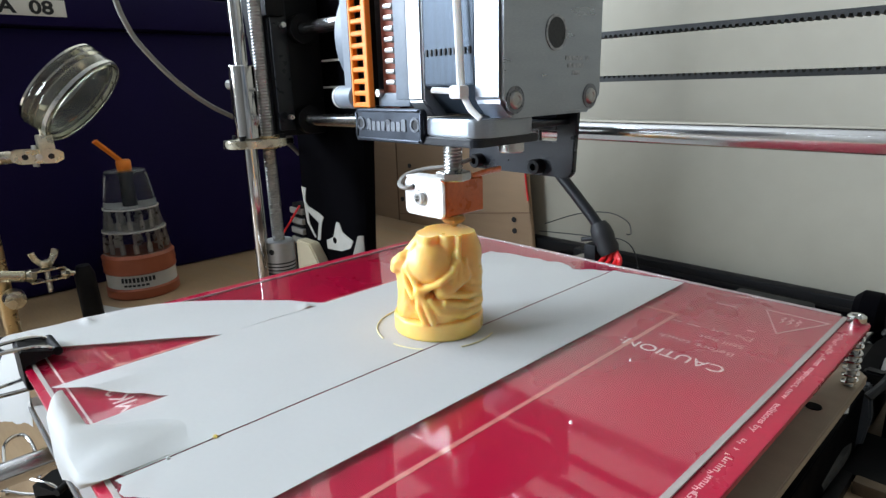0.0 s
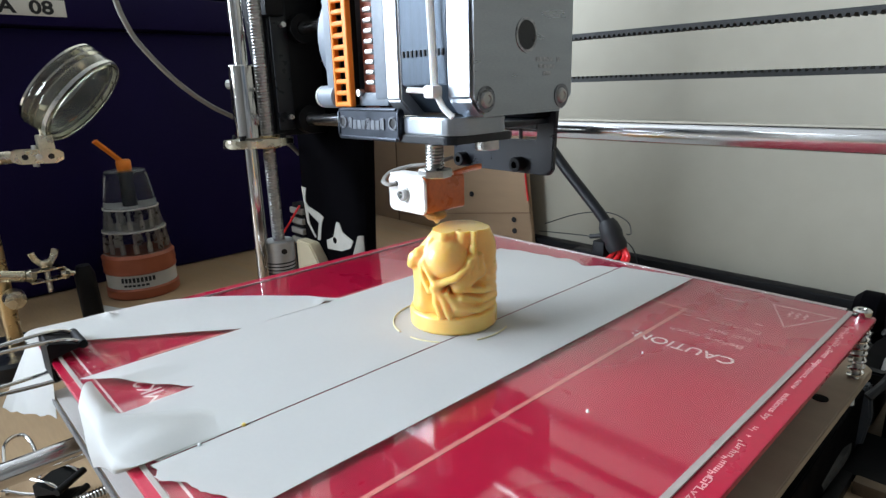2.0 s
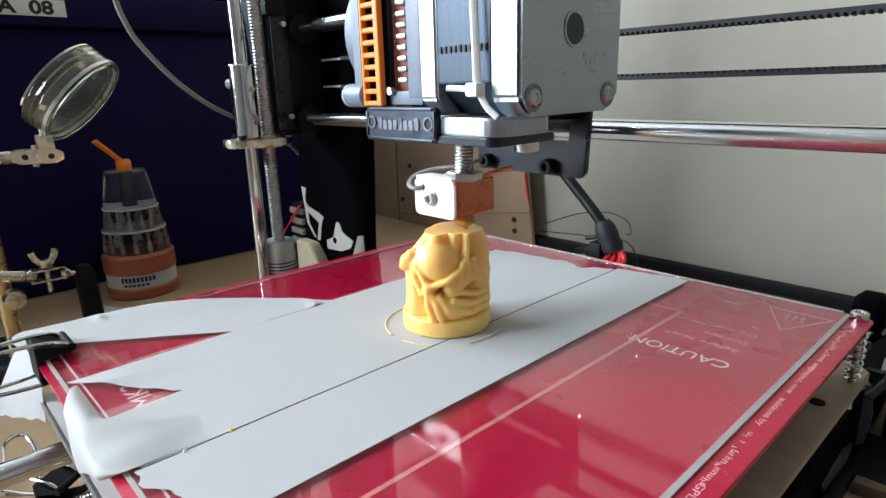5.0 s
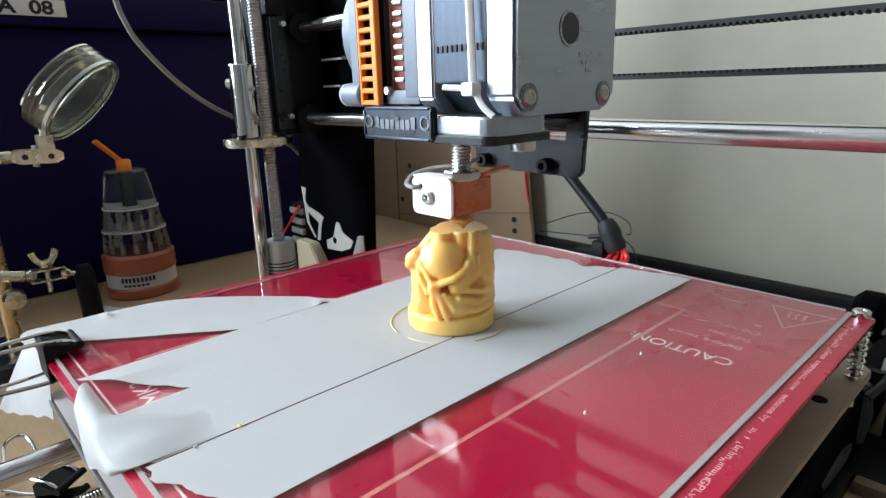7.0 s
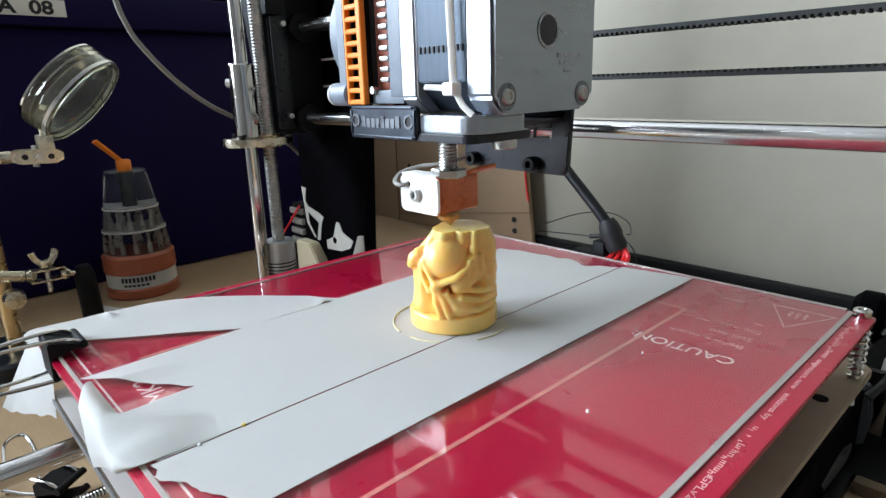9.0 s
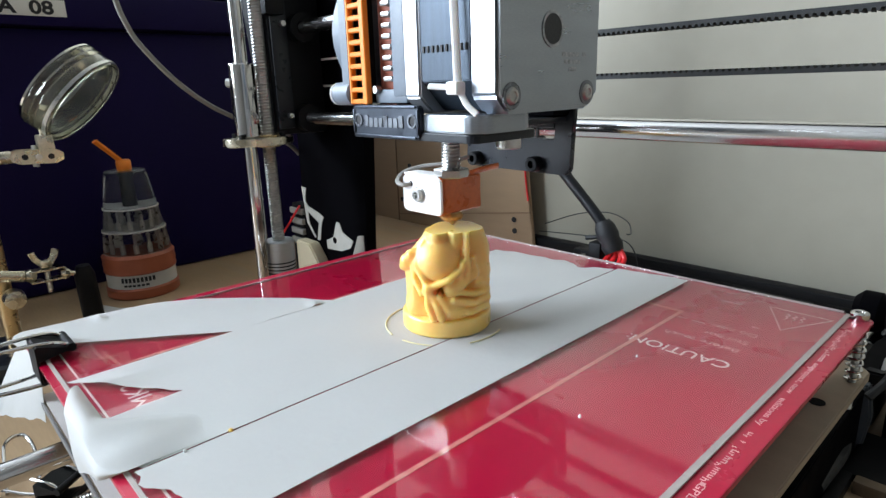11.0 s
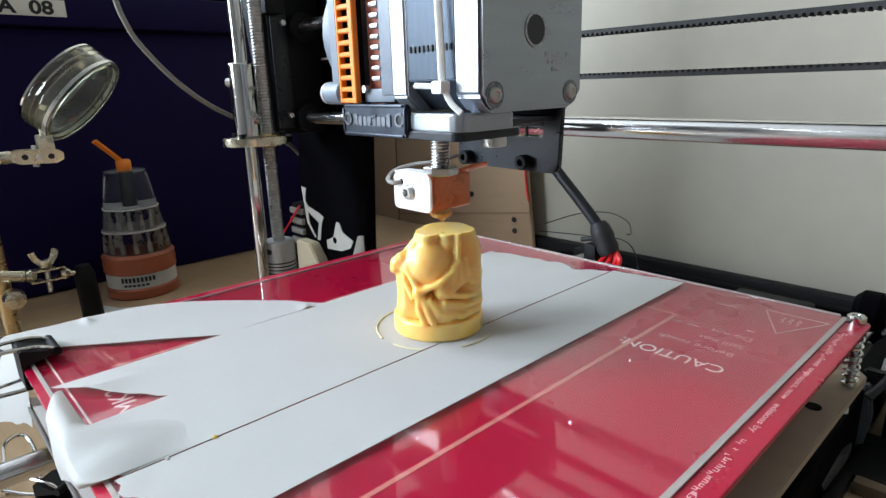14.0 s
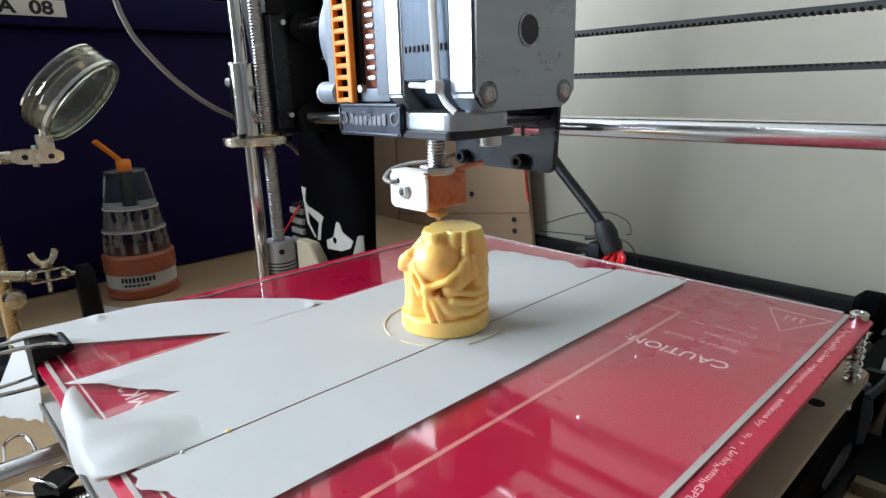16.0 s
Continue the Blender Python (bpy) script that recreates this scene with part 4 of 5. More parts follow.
def toothed(x0, x1, y, z, up):
    """A belt strand, 6 mm wide, with its teeth up or down."""
    s = 1 if up else -1
    pts, x = [(x0, z - s * 0.0012)], x0
    top = []
    while x < x1:
        top += [(x, z + s * 0.0001), (x + 0.0009, z + s * 0.0001), (x + 0.0011, z + s * 0.0009), (x + 0.0019, z + s * 0.0009)]
        x += 0.002
    top.append((x, z + s * 0.0001))
    pts = [(x0, z - s * 0.0012)] + top + [(x, z - s * 0.0012)]
    bm = bmesh.new()
    for (a, c), (b, d) in zip(top, top[1:]):
        q = [bm.verts.new(v) for v in ((a, y, c), (b, y, d), (b, y + 0.006, d), (a, y + 0.006, c))]
        bm.faces.new(q)
        for yy in (y, y + 0.006):
            w = [bm.verts.new(v) for v in ((a, yy, c), (b, yy, d), (b, yy, z - s * 0.0012), (a, yy, z - s * 0.0012))]
            bm.faces.new(w)
    q = [bm.verts.new(v) for v in ((x0, y, z - s * 0.0012), (x, y, z - s * 0.0012), (x, y + 0.006, z - s * 0.0012), (x0, y + 0.006, z - s * 0.0012))]
    bm.faces.new(q)
    bmesh.ops.remove_doubles(bm, verts=bm.verts, dist=1e-6)
    return bm


BELT_Y = 0.0614
belts = [whole("timing_belt", toothed(-0.15, 0.20, BELT_Y, 0.1000, False), BELT, (0, BELT_Y, 0.1), "black toothed rubber belt strand, teeth down", "drive belt", "belt strands", smooth=0),
         whole("timing_belt", toothed(-0.15, 0.20, BELT_Y, 0.0848, True), BELT, (0, BELT_Y, 0.085), "black toothed rubber belt strand, teeth up", "drive belt", "belt strands", smooth=0)]

# ---- fixed frame ----
zrod = thing("z_rod", (-0.19, 0.0212, TABLE_Z), "polished upright steel rod of the printer", "guide rod")
part("shaft", rod((-0.19, 0.0212, TABLE_Z), (-0.19, 0.0212, 0.32), 0.004, 28), CHROME, zrod)
part("foot", box(-0.200, -0.180, 0.011, 0.031, TABLE_Z, TABLE_Z + 0.012, 0.001), BLACKPL, zrod)
screw = thing("lead_screw", (-0.19, 0.0332, -0.058), "threaded steel lead screw in an aluminium coupling", "lead screw")
part("screw_shaft", thread((-0.19, 0.0332, -0.010), (-0.19, 0.0332, 0.20), 0.004, 0.00175, 0.0006, 20), DULL, screw)
cpl = part("coupling", lathe([(0, 0), (0.0086, 0), (0.0092, 0.03), (0.0092, 0.97), (0.0086, 1), (0, 1)], (-0.19, 0.0332, -0.034), (-0.19, 0.0332, -0.0075), 36), ALU, screw, "aluminium flexible coupling")
for k in range(4):
    _z = -0.0215 - k * 0.0022
    part("coupling_groove", ring((-0.19, 0.0332, _z), (-0.19, 0.0332, _z + 0.0008), 0.00935, 0.0088, 36), BLACKMETAL, cpl)
part("grub_screw", rod((-0.19 + 0.0085, 0.0332, -0.0135), (-0.19 + 0.0094, 0.0332, -0.0135), 0.0018, 16), INK, cpl)
part("lower_shaft", rod((-0.19, 0.0332, -0.048), (-0.19, 0.0332, -0.0335), 0.0025, 16), ZINC, screw)
zmotor = thing("z_motor", (-0.19, 0.0332, TABLE_Z), "black stepper motor under the lead screw", "motor")
part("motor_case", box(-0.211, -0.169, 0.0332 - 0.021, 0.0332 + 0.021, TABLE_Z + 0.001, -0.0485, 0.003), BLACKPL, zmotor)

FY = 0.083
frame_ob = thing("gantry_frame", (-0.2, FY, TABLE_Z), "black acrylic printer frame with peeling protective film", "printer frame")
part("upright", prism([(-0.243, TABLE_Z), (-0.168, TABLE_Z), (-0.1645, -0.012), (-0.160, 0.060), (-0.158, 0.30), (-0.243, 0.30)], "y", FY, FY + 0.008, 0.0005), BLACK, frame_ob, "black acrylic upright")


def film_patch(outline):
    return part("film_patch", prism(outline, "y", FY - 0.0006, FY - 0.0001), FILM, frame_ob, "scrap of pale peeling film")

film_patch([(-0.2425, 0.0146), (-0.2362, 0.014), (-0.2387, 0.0044), (-0.2354, 0.0006), (-0.2204, -0.0029), (-0.2155, -0.0052), (-0.2187, -0.011), (-0.222, -0.023), (-0.226, -0.0237),
            (-0.2223, -0.0103), (-0.2251, -0.0086), (-0.2361, -0.0037), (-0.2351, -0.0122), (-0.2272, -0.0217), (-0.229, -0.0225), (-0.2385, -0.012), (-0.2405, 0.0)])
film_patch([(-0.199, -0.0061), (-0.1955, -0.0064), (-0.1922, -0.0127), (-0.1799, -0.0171), (-0.1839, -0.0226), (-0.1947, -0.0266), (-0.2129, -0.0278), (-0.2135, -0.0216), (-0.2042, -0.0179)])
film_patch([(-0.174, -0.0122), (-0.1675, -0.0111), (-0.1674, -0.0216), (-0.172, -0.040), (-0.186, -0.040), (-0.1809, -0.0261)])
part("bolt_hole", rod((-0.2025, FY - 0.0007, -0.0200), (-0.2025, FY - 0.0003, -0.0200), 0.0024, 16), BLACK, frame_ob)
part("cable_clip", prism([(-0.2412, -0.024), (-0.2230, -0.0243), (-0.2130, -0.0351), (-0.206, -0.06), (-0.2412, -0.06)], "y", FY - 0.010, FY - 0.0008, 0.001), SOCKET, frame_ob, "ivory plastic cable clip")

# black base of the printer under the bed
base = thing("printer_chassis", (0.0, 0.05, TABLE_Z), "black acrylic base frame of the printer on threaded rods", "printer base")
part("side_plate", prism([(-0.20, TABLE_Z), (0.27, TABLE_Z), (0.27, -0.060), (0.21, -0.048), (0.06, -0.052), (-0.06, -0.052), (-0.20, -0.058)], "x", 0.094, 0.102, 0.0005), BLACK, base)
part("rear_plate", box(-0.12, 0.094, 0.235, 0.243, TABLE_Z, -0.045, 0.0005), BLACK, base)
part("belt_bracket", box(0.070, 0.092, 0.120, 0.185, TABLE_Z, -0.046, 0.002), BLACKPL, base, "black bracket")
part("corner_bracket", box(0.080, 0.1035, 0.176, 0.218, TABLE_Z, -0.052, 0.004), BLACKPL, base, "black corner bracket")
part("idler", rod((0.091, 0.165, -0.0180), (0.1035, 0.165, -0.0180), 0.0090, 28, 0.003), BLACK, base, "black rubber roller")
for _z in (-0.062, -0.050):
    part("threaded_rod", thread((0.086, 0.10, _z), (0.086, 0.26, _z), 0.004, 0.00125, 0.0005, 14), ZINC, base, "zinc threaded rod")
for _y in (0.195, 0.205):
    part("nut", lathe([(0, 0), (0.0068, 0), (0.0068, 1), (0, 1)], (0.1025, _y - 0.01, -0.052), (0.109, _y - 0.01, -0.052), 6), ZINC, base, "zinc nut", 20)
part("threaded_rod", thread((-0.0728, -0.1148, -0.055), (-0.0728, 0.20, -0.055), 0.0028, 0.0011, 0.0005, 14), CHROME, base, "bright threaded rod")
part("wooden_block", box(0.1085, 0.1250, 0.118, 0.124, TABLE_Z, -0.0740, 0.001), DARKWOOD, base, "brown wooden block")
part("drop_panel", prism([(0.0925, TABLE_Z), (0.1040, TABLE_Z), (0.1060, -0.062), (0.1035, -0.047), (0.0965, -0.050)], "y", 0.152, 0.157, 0.0008), SLATE, base, "dark slate-grey plastic panel")
part("rear_post", box(0.1085, 0.128, 0.168, 0.215, TABLE_Z, -0.030, 0.001), BLACK, base, "black upright plate")
# two black blocks added to stand for the shadow on the table
part("table_shade_block", box(0.1026, 0.128, 0.126, 0.166, TABLE_Z, TABLE_Z + 0.004, 0.001), BLACKPL, base, "black block added as shade on the table")
part("table_shade_block", box(0.1026, 0.1075, 0.02, 0.124, TABLE_Z, TABLE_Z + 0.006, 0.001), BLACKPL, base, "black block added as shade on the table")
part("clamp_arm", prism([(0.098, -0.050), (0.1065, -0.054), (0.116, -0.046), (0.116, -0.038), (0.1065, -0.044), (0.099, -0.044)], "y", 0.160, 0.166, 0.001), BLACKPL, base, "black clamp arm")
# black tube added to deepen the same table shadow
part("table_shade_cables", tube([(0.100, 0.10, -0.072), (0.1015, 0.125, -0.070), (0.099, 0.145, -0.073), (0.094, 0.17, -0.068)], 0.003, 10), RUBBER, base, "black cables added as shade on the table")
part("cable_loop", tube([(0.106, 0.148, -0.020), (0.111, 0.152, -0.027), (0.110, 0.150, -0.040), (0.105, 0.142, -0.048)], 0.0018, 10), RUBBER, base, "dark cable loop")
part("y_motor", box(0.020, 0.062, 0.185, 0.227, TABLE_Z, -0.040, 0.003), BLACKPL, base, "black stepper motor")

yrod_ob = thing("y_rod", (-0.0875, 0.0, -0.042), "polished steel rod that the bed slides on", "guide rod")
part("shaft", rod((-0.0875, -0.22, -0.042), (-0.0875, 0.23, -0.042), 0.0044, 32, 0.0004), STEEL, yrod_ob)
part("rear_holder", box(-0.098, -0.077, 0.222, 0.236, TABLE_Z, -0.036, 0.001), BLACKPL, yrod_ob)
part("front_holder", box(-0.098, -0.077, -0.226, -0.214, TABLE_Z, -0.036, 0.001), BLACKPL, yrod_ob)

# ---- clips ----
def binder(name_at, w, label, group=""):
    """A binder clip whose mouth opens towards +y."""
    x, y, z = name_at
    ob = thing("binder_clip", name_at, label, "clip", group)
    out = [(y + 0.0062, z + 0.0012), (y + 0.0062, z + 0.0019), (y - 0.0030, z + 0.0048), (y - 0.0037, z + 0.0042), (y - 0.0037, z - 0.0084), (y - 0.0030, z - 0.0090), (y + 0.0062, z - 0.0062), (y + 0.0062, z - 0.0055),
           (y - 0.0027, z - 0.0082), (y - 0.0031, z - 0.0076), (y - 0.0028, z - 0.0006)]
    part("body", prism(out, "x", x - w / 2, x + w / 2), BLACKPL, ob, smooth=20)
    for k, s in ((z + 0.0021, 1), (z - 0.0064, -1)):
        part("hinge", rod((x - w / 2, y + 0.0066, k - s * 0.0003), (x + w / 2, y + 0.0066, k - s * 0.0003), 0.0015, 12), BLACKPL, ob)
        a, b = w * 0.38, w * 0.20
        part("handle", tube([(x - a, y + 0.0066, k), (x - a * 0.95, y, k + s * 0.0026), (x - b, y - 0.018, k + s * 0.0026), (x - b * 0.6, y - 0.030, k + s * 0.0010), (x + b * 0.6, y - 0.030, k + s * 0.0010),
                              (x + b, y - 0.018, k + s * 0.0026), (x + a * 0.95, y, k + s * 0.0026), (x + a, y + 0.0066, k)], 0.0007, 8, 6), CHROME, ob, "bent chrome wire handle")
    return ob


clips = [binder((-0.0800, -0.1085, 0.0006), 0.0145, "black binder clip gripping the edge of the bed", "binder clips")]
spare = binder((-0.118, -0.1135, TABLE_Z + 0.0095), 0.015, "black binder clip lying on the table", "binder clips")
spare.rotation_euler = (0, radians(0), radians(-52))
loop = thing("bent_wire", (-0.158, -0.121, TABLE_Z), "loose chrome wire clip handle on the table", "clip handle")
part("wire", tube([(-0.1400, -0.1290, TABLE_Z + 0.001), (-0.150, -0.1275, TABLE_Z + 0.004), (-0.166, -0.1245, TABLE_Z + 0.011), (-0.168, -0.1165, TABLE_Z + 0.011), (-0.152, -0.1150, TABLE_Z + 0.005), (-0.142, -0.1170, TABLE_Z + 0.001)], 0.0008, 8, 8), CHROME, loop)

crumbs = []
for _x, _y, _mat, _r, _l in ((0.0712, -0.0182, NYLON, 0.00045, "white"), (0.0641, 0.0232, NYLON, 0.0003, "white"), (0.0118, -0.0848, YELLOW, 0.0007, "yellow"), (0.0125, -0.0965, NYLON, 0.0005, "white")):
    crumbs.append(whole("plastic_crumb", lathe([(0, 0), (_r, 0.1), (_r * 0.9, 0.5), (_r * 0.3, 0.9), (0, 1)], (_x, _y, 0.0003 if _x < 0.045 else 0.0), (_x + 0.0002, _y, 0.0011), 7), _mat, (_x, _y, 0.0),
                        "tiny " + _l + " crumb of plastic lying on the bed", "crumb", "crumbs on the bed"))

# ---- bit set in a clear bottle ----
BC = Vector((-0.388, 0.0040, TABLE_Z))
bottle = thing("bit_set_bottle", BC, "clear plastic bottle of screwdriver bits with an orange base", "bit set")


def turned(name, prof, mat, label="", seg=40, parent=None):
    h = max(q[1] for q in prof)
    return part(name, lathe([(r, z / h) for r, z in prof], BC, BC + Vector((0, 0, h)), seg), mat, parent or bottle, label)


turned("base", [(0, 0), (0.0275, 0), (0.0285, 0.001), (0.0285, 0.008), (0.0270, 0.0095), (0, 0.0095)], ORANGEDARK, "orange plastic base")
lab = turned("label_band", [(0, 0.0095), (0.0272, 0.0096), (0.0272, 0.0215), (0, 0.0216)], BACKING, "pale label band with dark writing")
turned("collar", [(0, 0.0216), (0.0278, 0.0217), (0.0284, 0.023), (0.0278, 0.026), (0.0284, 0.029), (0.0278, 0.032), (0.0282, 0.036), (0.0262, 0.0385), (0, 0.0385)], ORANGEDARK, "ribbed orange collar")
for z0, z1, r0, r1 in ((0.0387, 0.058, 0.0262, 0.0238), (0.0585, 0.077, 0.0236, 0.0205)):
    _t = turned("tier", [(r0 - 0.0012, z0), (r0, z0), (r1, z1), (r1 - 0.0012, z1)], CLEARPL, "clear plastic tier")
    _t.visible_shadow = False
    turned("tier_floor", [(0, z1 - 0.0006), (r1 + 0.0008, z1 - 0.0005), (r1 + 0.0008, z1 + 0.0006), (0, z1 + 0.0007)], BACKING, "pale tier ring")
    for k in range(12):
        a = 2 * math.pi * k / 12 + z0 * 100
        q = BC + Vector((math.cos(a) * (r1 - 0.005), math.sin(a) * (r1 - 0.005), 0))
        part("screwdriver_bit", lathe([(0, 0), (0.0021, 0), (0.0021, 0.45), (0.0013, 0.5), (0.0013, 0.85), (0.0018, 0.9), (0.0006, 1), (0, 1)], q + Vector((0, 0, z0)), q + Vector((0, 0, z1 - 0.002)), 8), ZINC, bottle, "steel screwdriver bit")
_t = turned("top_cone", [(0.0192, 0.0782), (0.0204, 0.0782), (0.0160, 0.107), (0.0150, 0.109), (0.0, 0.1092), (0.0, 0.1080), (0.0146, 0.1078), (0.0150, 0.106)], CLEARPL, "clear plastic top")
_t.visible_shadow = False
turned("core", [(0, 0.0775), (0.0045, 0.0775), (0.0038, 0.106), (0, 0.106)], BLACKMETAL, "dark central post")
turned("knob", [(0, 0.1085), (0.0052, 0.1085), (0.0056, 0.110), (0.0056, 0.1165), (0.0046, 0.118), (0, 0.118)], ORANGE, "orange cap")
part("stick", tube([BC + Vector((0.0, -0.001, 0.116)), BC + Vector((0.004, -0.0105, 0.126)), BC + Vector((0.008, -0.0200, 0.1355))], 0.0025, 8, flat=0.6), ORANGE, bottle, "orange plastic stick")
for k in range(9):
    a = radians(-48 + k * 6.3)
    part("writing_bar", prism(
        [(BC.x + math.cos(a + d) * r, BC.y + math.sin(a + d) * r) for d, r in ((-0.036, 0.02725), (0.036, 0.02725), (0.036, 0.0276), (-0.036, 0.0276))], "z", TABLE_Z + 0.0155, TABLE_Z + 0.0196), INK, lab)
for k in range(6):
    a = radians(-44 + k * 7)
    part("writing_bar", prism([(BC.x + math.cos(a + d) * r, BC.y + math.sin(a + d) * r) for d, r in ((-0.045, 0.02725), (0.045, 0.02725), (0.045, 0.0276), (-0.045, 0.0276))], "z", TABLE_Z + 0.0118, TABLE_Z + 0.0136), INK, lab)

# ---- helping hand with magnifier ----
hand = thing("helping_stand", (-0.285, -0.10, TABLE_Z), "metal soldering stand with a round magnifier and clamps", "soldering stand")
LC, LN = Vector((-0.280, -0.0405, 0.0795)), Vector((0.449, 0.588, -0.672)).normalized()
_l = part("lens", lathe([(0, 0), (0.012, 0.05), (0.022, 0.2), (0.0285, 0.5), (0.022, 0.8), (0.012, 0.95), (0, 1)], LC - LN * 0.009, LC - LN * 0.001, 48), LENS, hand, "clear magnifying lens")
_l.visible_shadow = False
part("lens_rim", lathe([(0.0285, 0), (0.0300, 0), (0.0304, 0.06), (0.0296, 0.2), (0.0304, 0.30), (0.0296, 0.42), (0.0304, 0.52), (0.0300, 1.0), (0.0278, 1.0), (0.0285, 0)], LC - LN * 0.0165, LC, 56), LENSRIM, hand, "thick clear lens edge")
part("back_ring", ring(LC - LN * 0.0180, LC - LN * 0.0168, 0.0303, 0.0285, 56), CHROME, hand, "chrome ring")
part("rim_band", ring(LC - LN * 0.0035, LC - LN * 0.0015, 0.0306, 0.0299, 56), ZINC, hand)
part("lens_foot", box(-0.2835, -0.2765, -0.0700, -0.0615, 0.0520, 0.0620, 0.001), NICKEL, hand, "plated lens clamp")
part("lens_pin", rod((-0.28, -0.0665, 0.054), (-0.28, -0.0660, 0.0655), 0.0016, 12), NICKEL, hand)


def clamp(y0, z0, y1, z1, x=-0.28):
    """Two slotted plates side by side, held by a screw."""
    d = Vector((0, y1 - y0, z1 - z0))
    n = Vector((0, -d.z, d.y)).normalized() * 0.0042
    for dx in (-0.0045, 0.0035):
        o = [(y0 + n.y * 0.6, z0 + n.z * 0.6), (y0 + d.y * 0.15 + n.y, z0 + d.z * 0.15 + n.z), (y0 + d.y * 0.85 + n.y, z0 + d.z * 0.85 + n.z), (y1 + n.y * 0.5, z1 + n.z * 0.5),
             (y1 - n.y * 0.5, z1 - n.z * 0.5), (y0 + d.y * 0.85 - n.y, z0 + d.z * 0.85 - n.z), (y0 + d.y * 0.15 - n.y, z0 + d.z * 0.15 - n.z), (y0 - n.y * 0.6, z0 - n.z * 0.6)]
        plate = part("clamp_plate", prism(o, "x", x + dx, x + dx + 0.0012, 0.0003), NICKEL, hand, "worn plated clamp plate")
        if dx > 0:
            for f in (0.25, 0.75):
                c = Vector((x + dx + 0.0011, y0 + d.y * f, z0 + d.z * f))
                part("slot", rod(c, c + Vector((0.0004, 0, 0)), 0.0017, 14), INK, plate)
    c = Vector((x, y0 + d.y * 0.5, z0 + d.z * 0.5))
    part("clamp_screw", rod(c + Vector((-0.008, 0, 0)), c + Vector((0.008, 0, 0)), 0.0017, 14, 0.0003), ZINC, hand)


clamp(-0.0845, 0.0502, -0.0580, 0.0490)
part("clamp_nut", rod((-0.28, -0.0725, 0.0435), (-0.28, -0.0715, 0.0560), 0.0017, 12), ZINC, hand)
part("arm", rod((-0.28, -0.125, 0.0505), (-0.28, -0.083, 0.0505), 0.0022, 16), NICKEL, hand, "plated arm")
part("arm_collar", rod((-0.28, -0.0905, 0.0502), (-0.28, -0.0835, 0.0502), 0.0037, 16, 0.0006), NICKEL, hand)
for _z, _n in ((-0.0195, 0.0), (-0.0262, 0.0)):
    part("clamp_plate", box(-0.284, -0.276, -0.0880, -0.0690, _z - 0.0006, _z + 0.0006, 0.0004), NICKEL, hand, "worn plated clamp plate")
part("clamp_screw", rod((-0.28, -0.0785, -0.0345), (-0.28, -0.0785, -0.0150), 0.0016, 12), ZINC, hand)
_wn = part("wing_nut", rod((-0.28, -0.0785, -0.0185), (-0.28, -0.0785, -0.0140), 0.0034, 16, 0.0006), NICKEL, hand, "plated wing nut")
for s in (-1, 1):
    part("wing", tube([(-0.28, -0.0785 + s * 0.0022, -0.0160), (-0.28, -0.0785 + s * 0.0050, -0.0120), (-0.28, -0.0785 + s * 0.0065, -0.0078)], 0.0022, 10, flat=0.5), NICKEL, _wn)
part("ball_joint", lathe([(0, 0), (0.003, 0.1), (0.0042, 0.5), (0.003, 0.9), (0, 1)], (-0.28, -0.0905, -0.0215), (-0.28, -0.0840, -0.0225), 16), NICKEL, hand)
part("ball_joint", lathe([(0, 0), (0.003, 0.1), (0.0040, 0.5), (0.003, 0.9), (0, 1)], (-0.28, -0.0725, -0.0235), (-0.28, -0.0665, -0.0250), 16), NICKEL, hand)
part("arm", rod((-0.28, -0.125, -0.0130), (-0.28, -0.090, -0.0215), 0.0036, 16, 0.0006), NICKEL, hand, "plated arm")
part("arm", rod((-0.28, -0.0670, -0.0250), (-0.28, -0.0600, -0.0262), 0.0016, 12), NICKEL, hand)
part("knob", lathe([(0, 0), (0.005, 0.05), (0.006, 0.4), (0.0055, 0.9), (0, 1)], (-0.285, -0.0980, -0.0330), (-0.270, -0.0980, -0.0330), 18), NICKEL, hand)
part("post", rod((-0.29, -0.1010, TABLE_Z + 0.01), (-0.29, -0.1010, 0.060), 0.0045, 16), BRASS, hand, "brass post")
part("foot", rod((-0.29, -0.1010, TABLE_Z), (-0.29, -0.1010, TABLE_Z + 0.012), 0.030, 32, 0.002), BLACKMETAL, hand, "heavy dark foot")
part("iron_holder", lathe([(0, 0), (0.0062, 0.0), (0.0066, 0.1), (0.0060, 0.9), (0.004, 1), (0, 1)], (-0.283, -0.0570, TABLE_Z), (-0.280, -0.0590, -0.0215), 20), BLACKPL, hand, "dark rubber grip")

bottle.scale = (1, 1, 0.955)
whole("paper_scrap", prism([(-0.385, -0.040), (-0.352, -0.026), (-0.325, 0.012), (-0.29, 0.006), (-0.31, -0.045)], "z", TABLE_Z + 0.0002, TABLE_Z + 0.0008), PAPER, (-0.34, -0.02, TABLE_Z),
      "scrap of white paper lying on the table before the bottle", "paper", smooth=0)

# ---- cables and the board behind ----
wire = thing("grey_cable", (-0.24, 0.0, 0.12), "grey round cable drooping before the storage box", "cable")
part("cord", tube([(-0.235, -0.0305, 0.1660), (-0.24, -0.0253, 0.1362), (-0.24, -0.0216, 0.1229), (-0.24, -0.0158, 0.1117), (-0.24, 0.0005, 0.0921), (-0.24, 0.0193, 0.0766), (-0.24, 0.0375, 0.0664), (-0.24, 0.0718, 0.0479), (-0.245, 0.0845, 0.0380)], 0.0015, 12), GREYWIRE, wire)

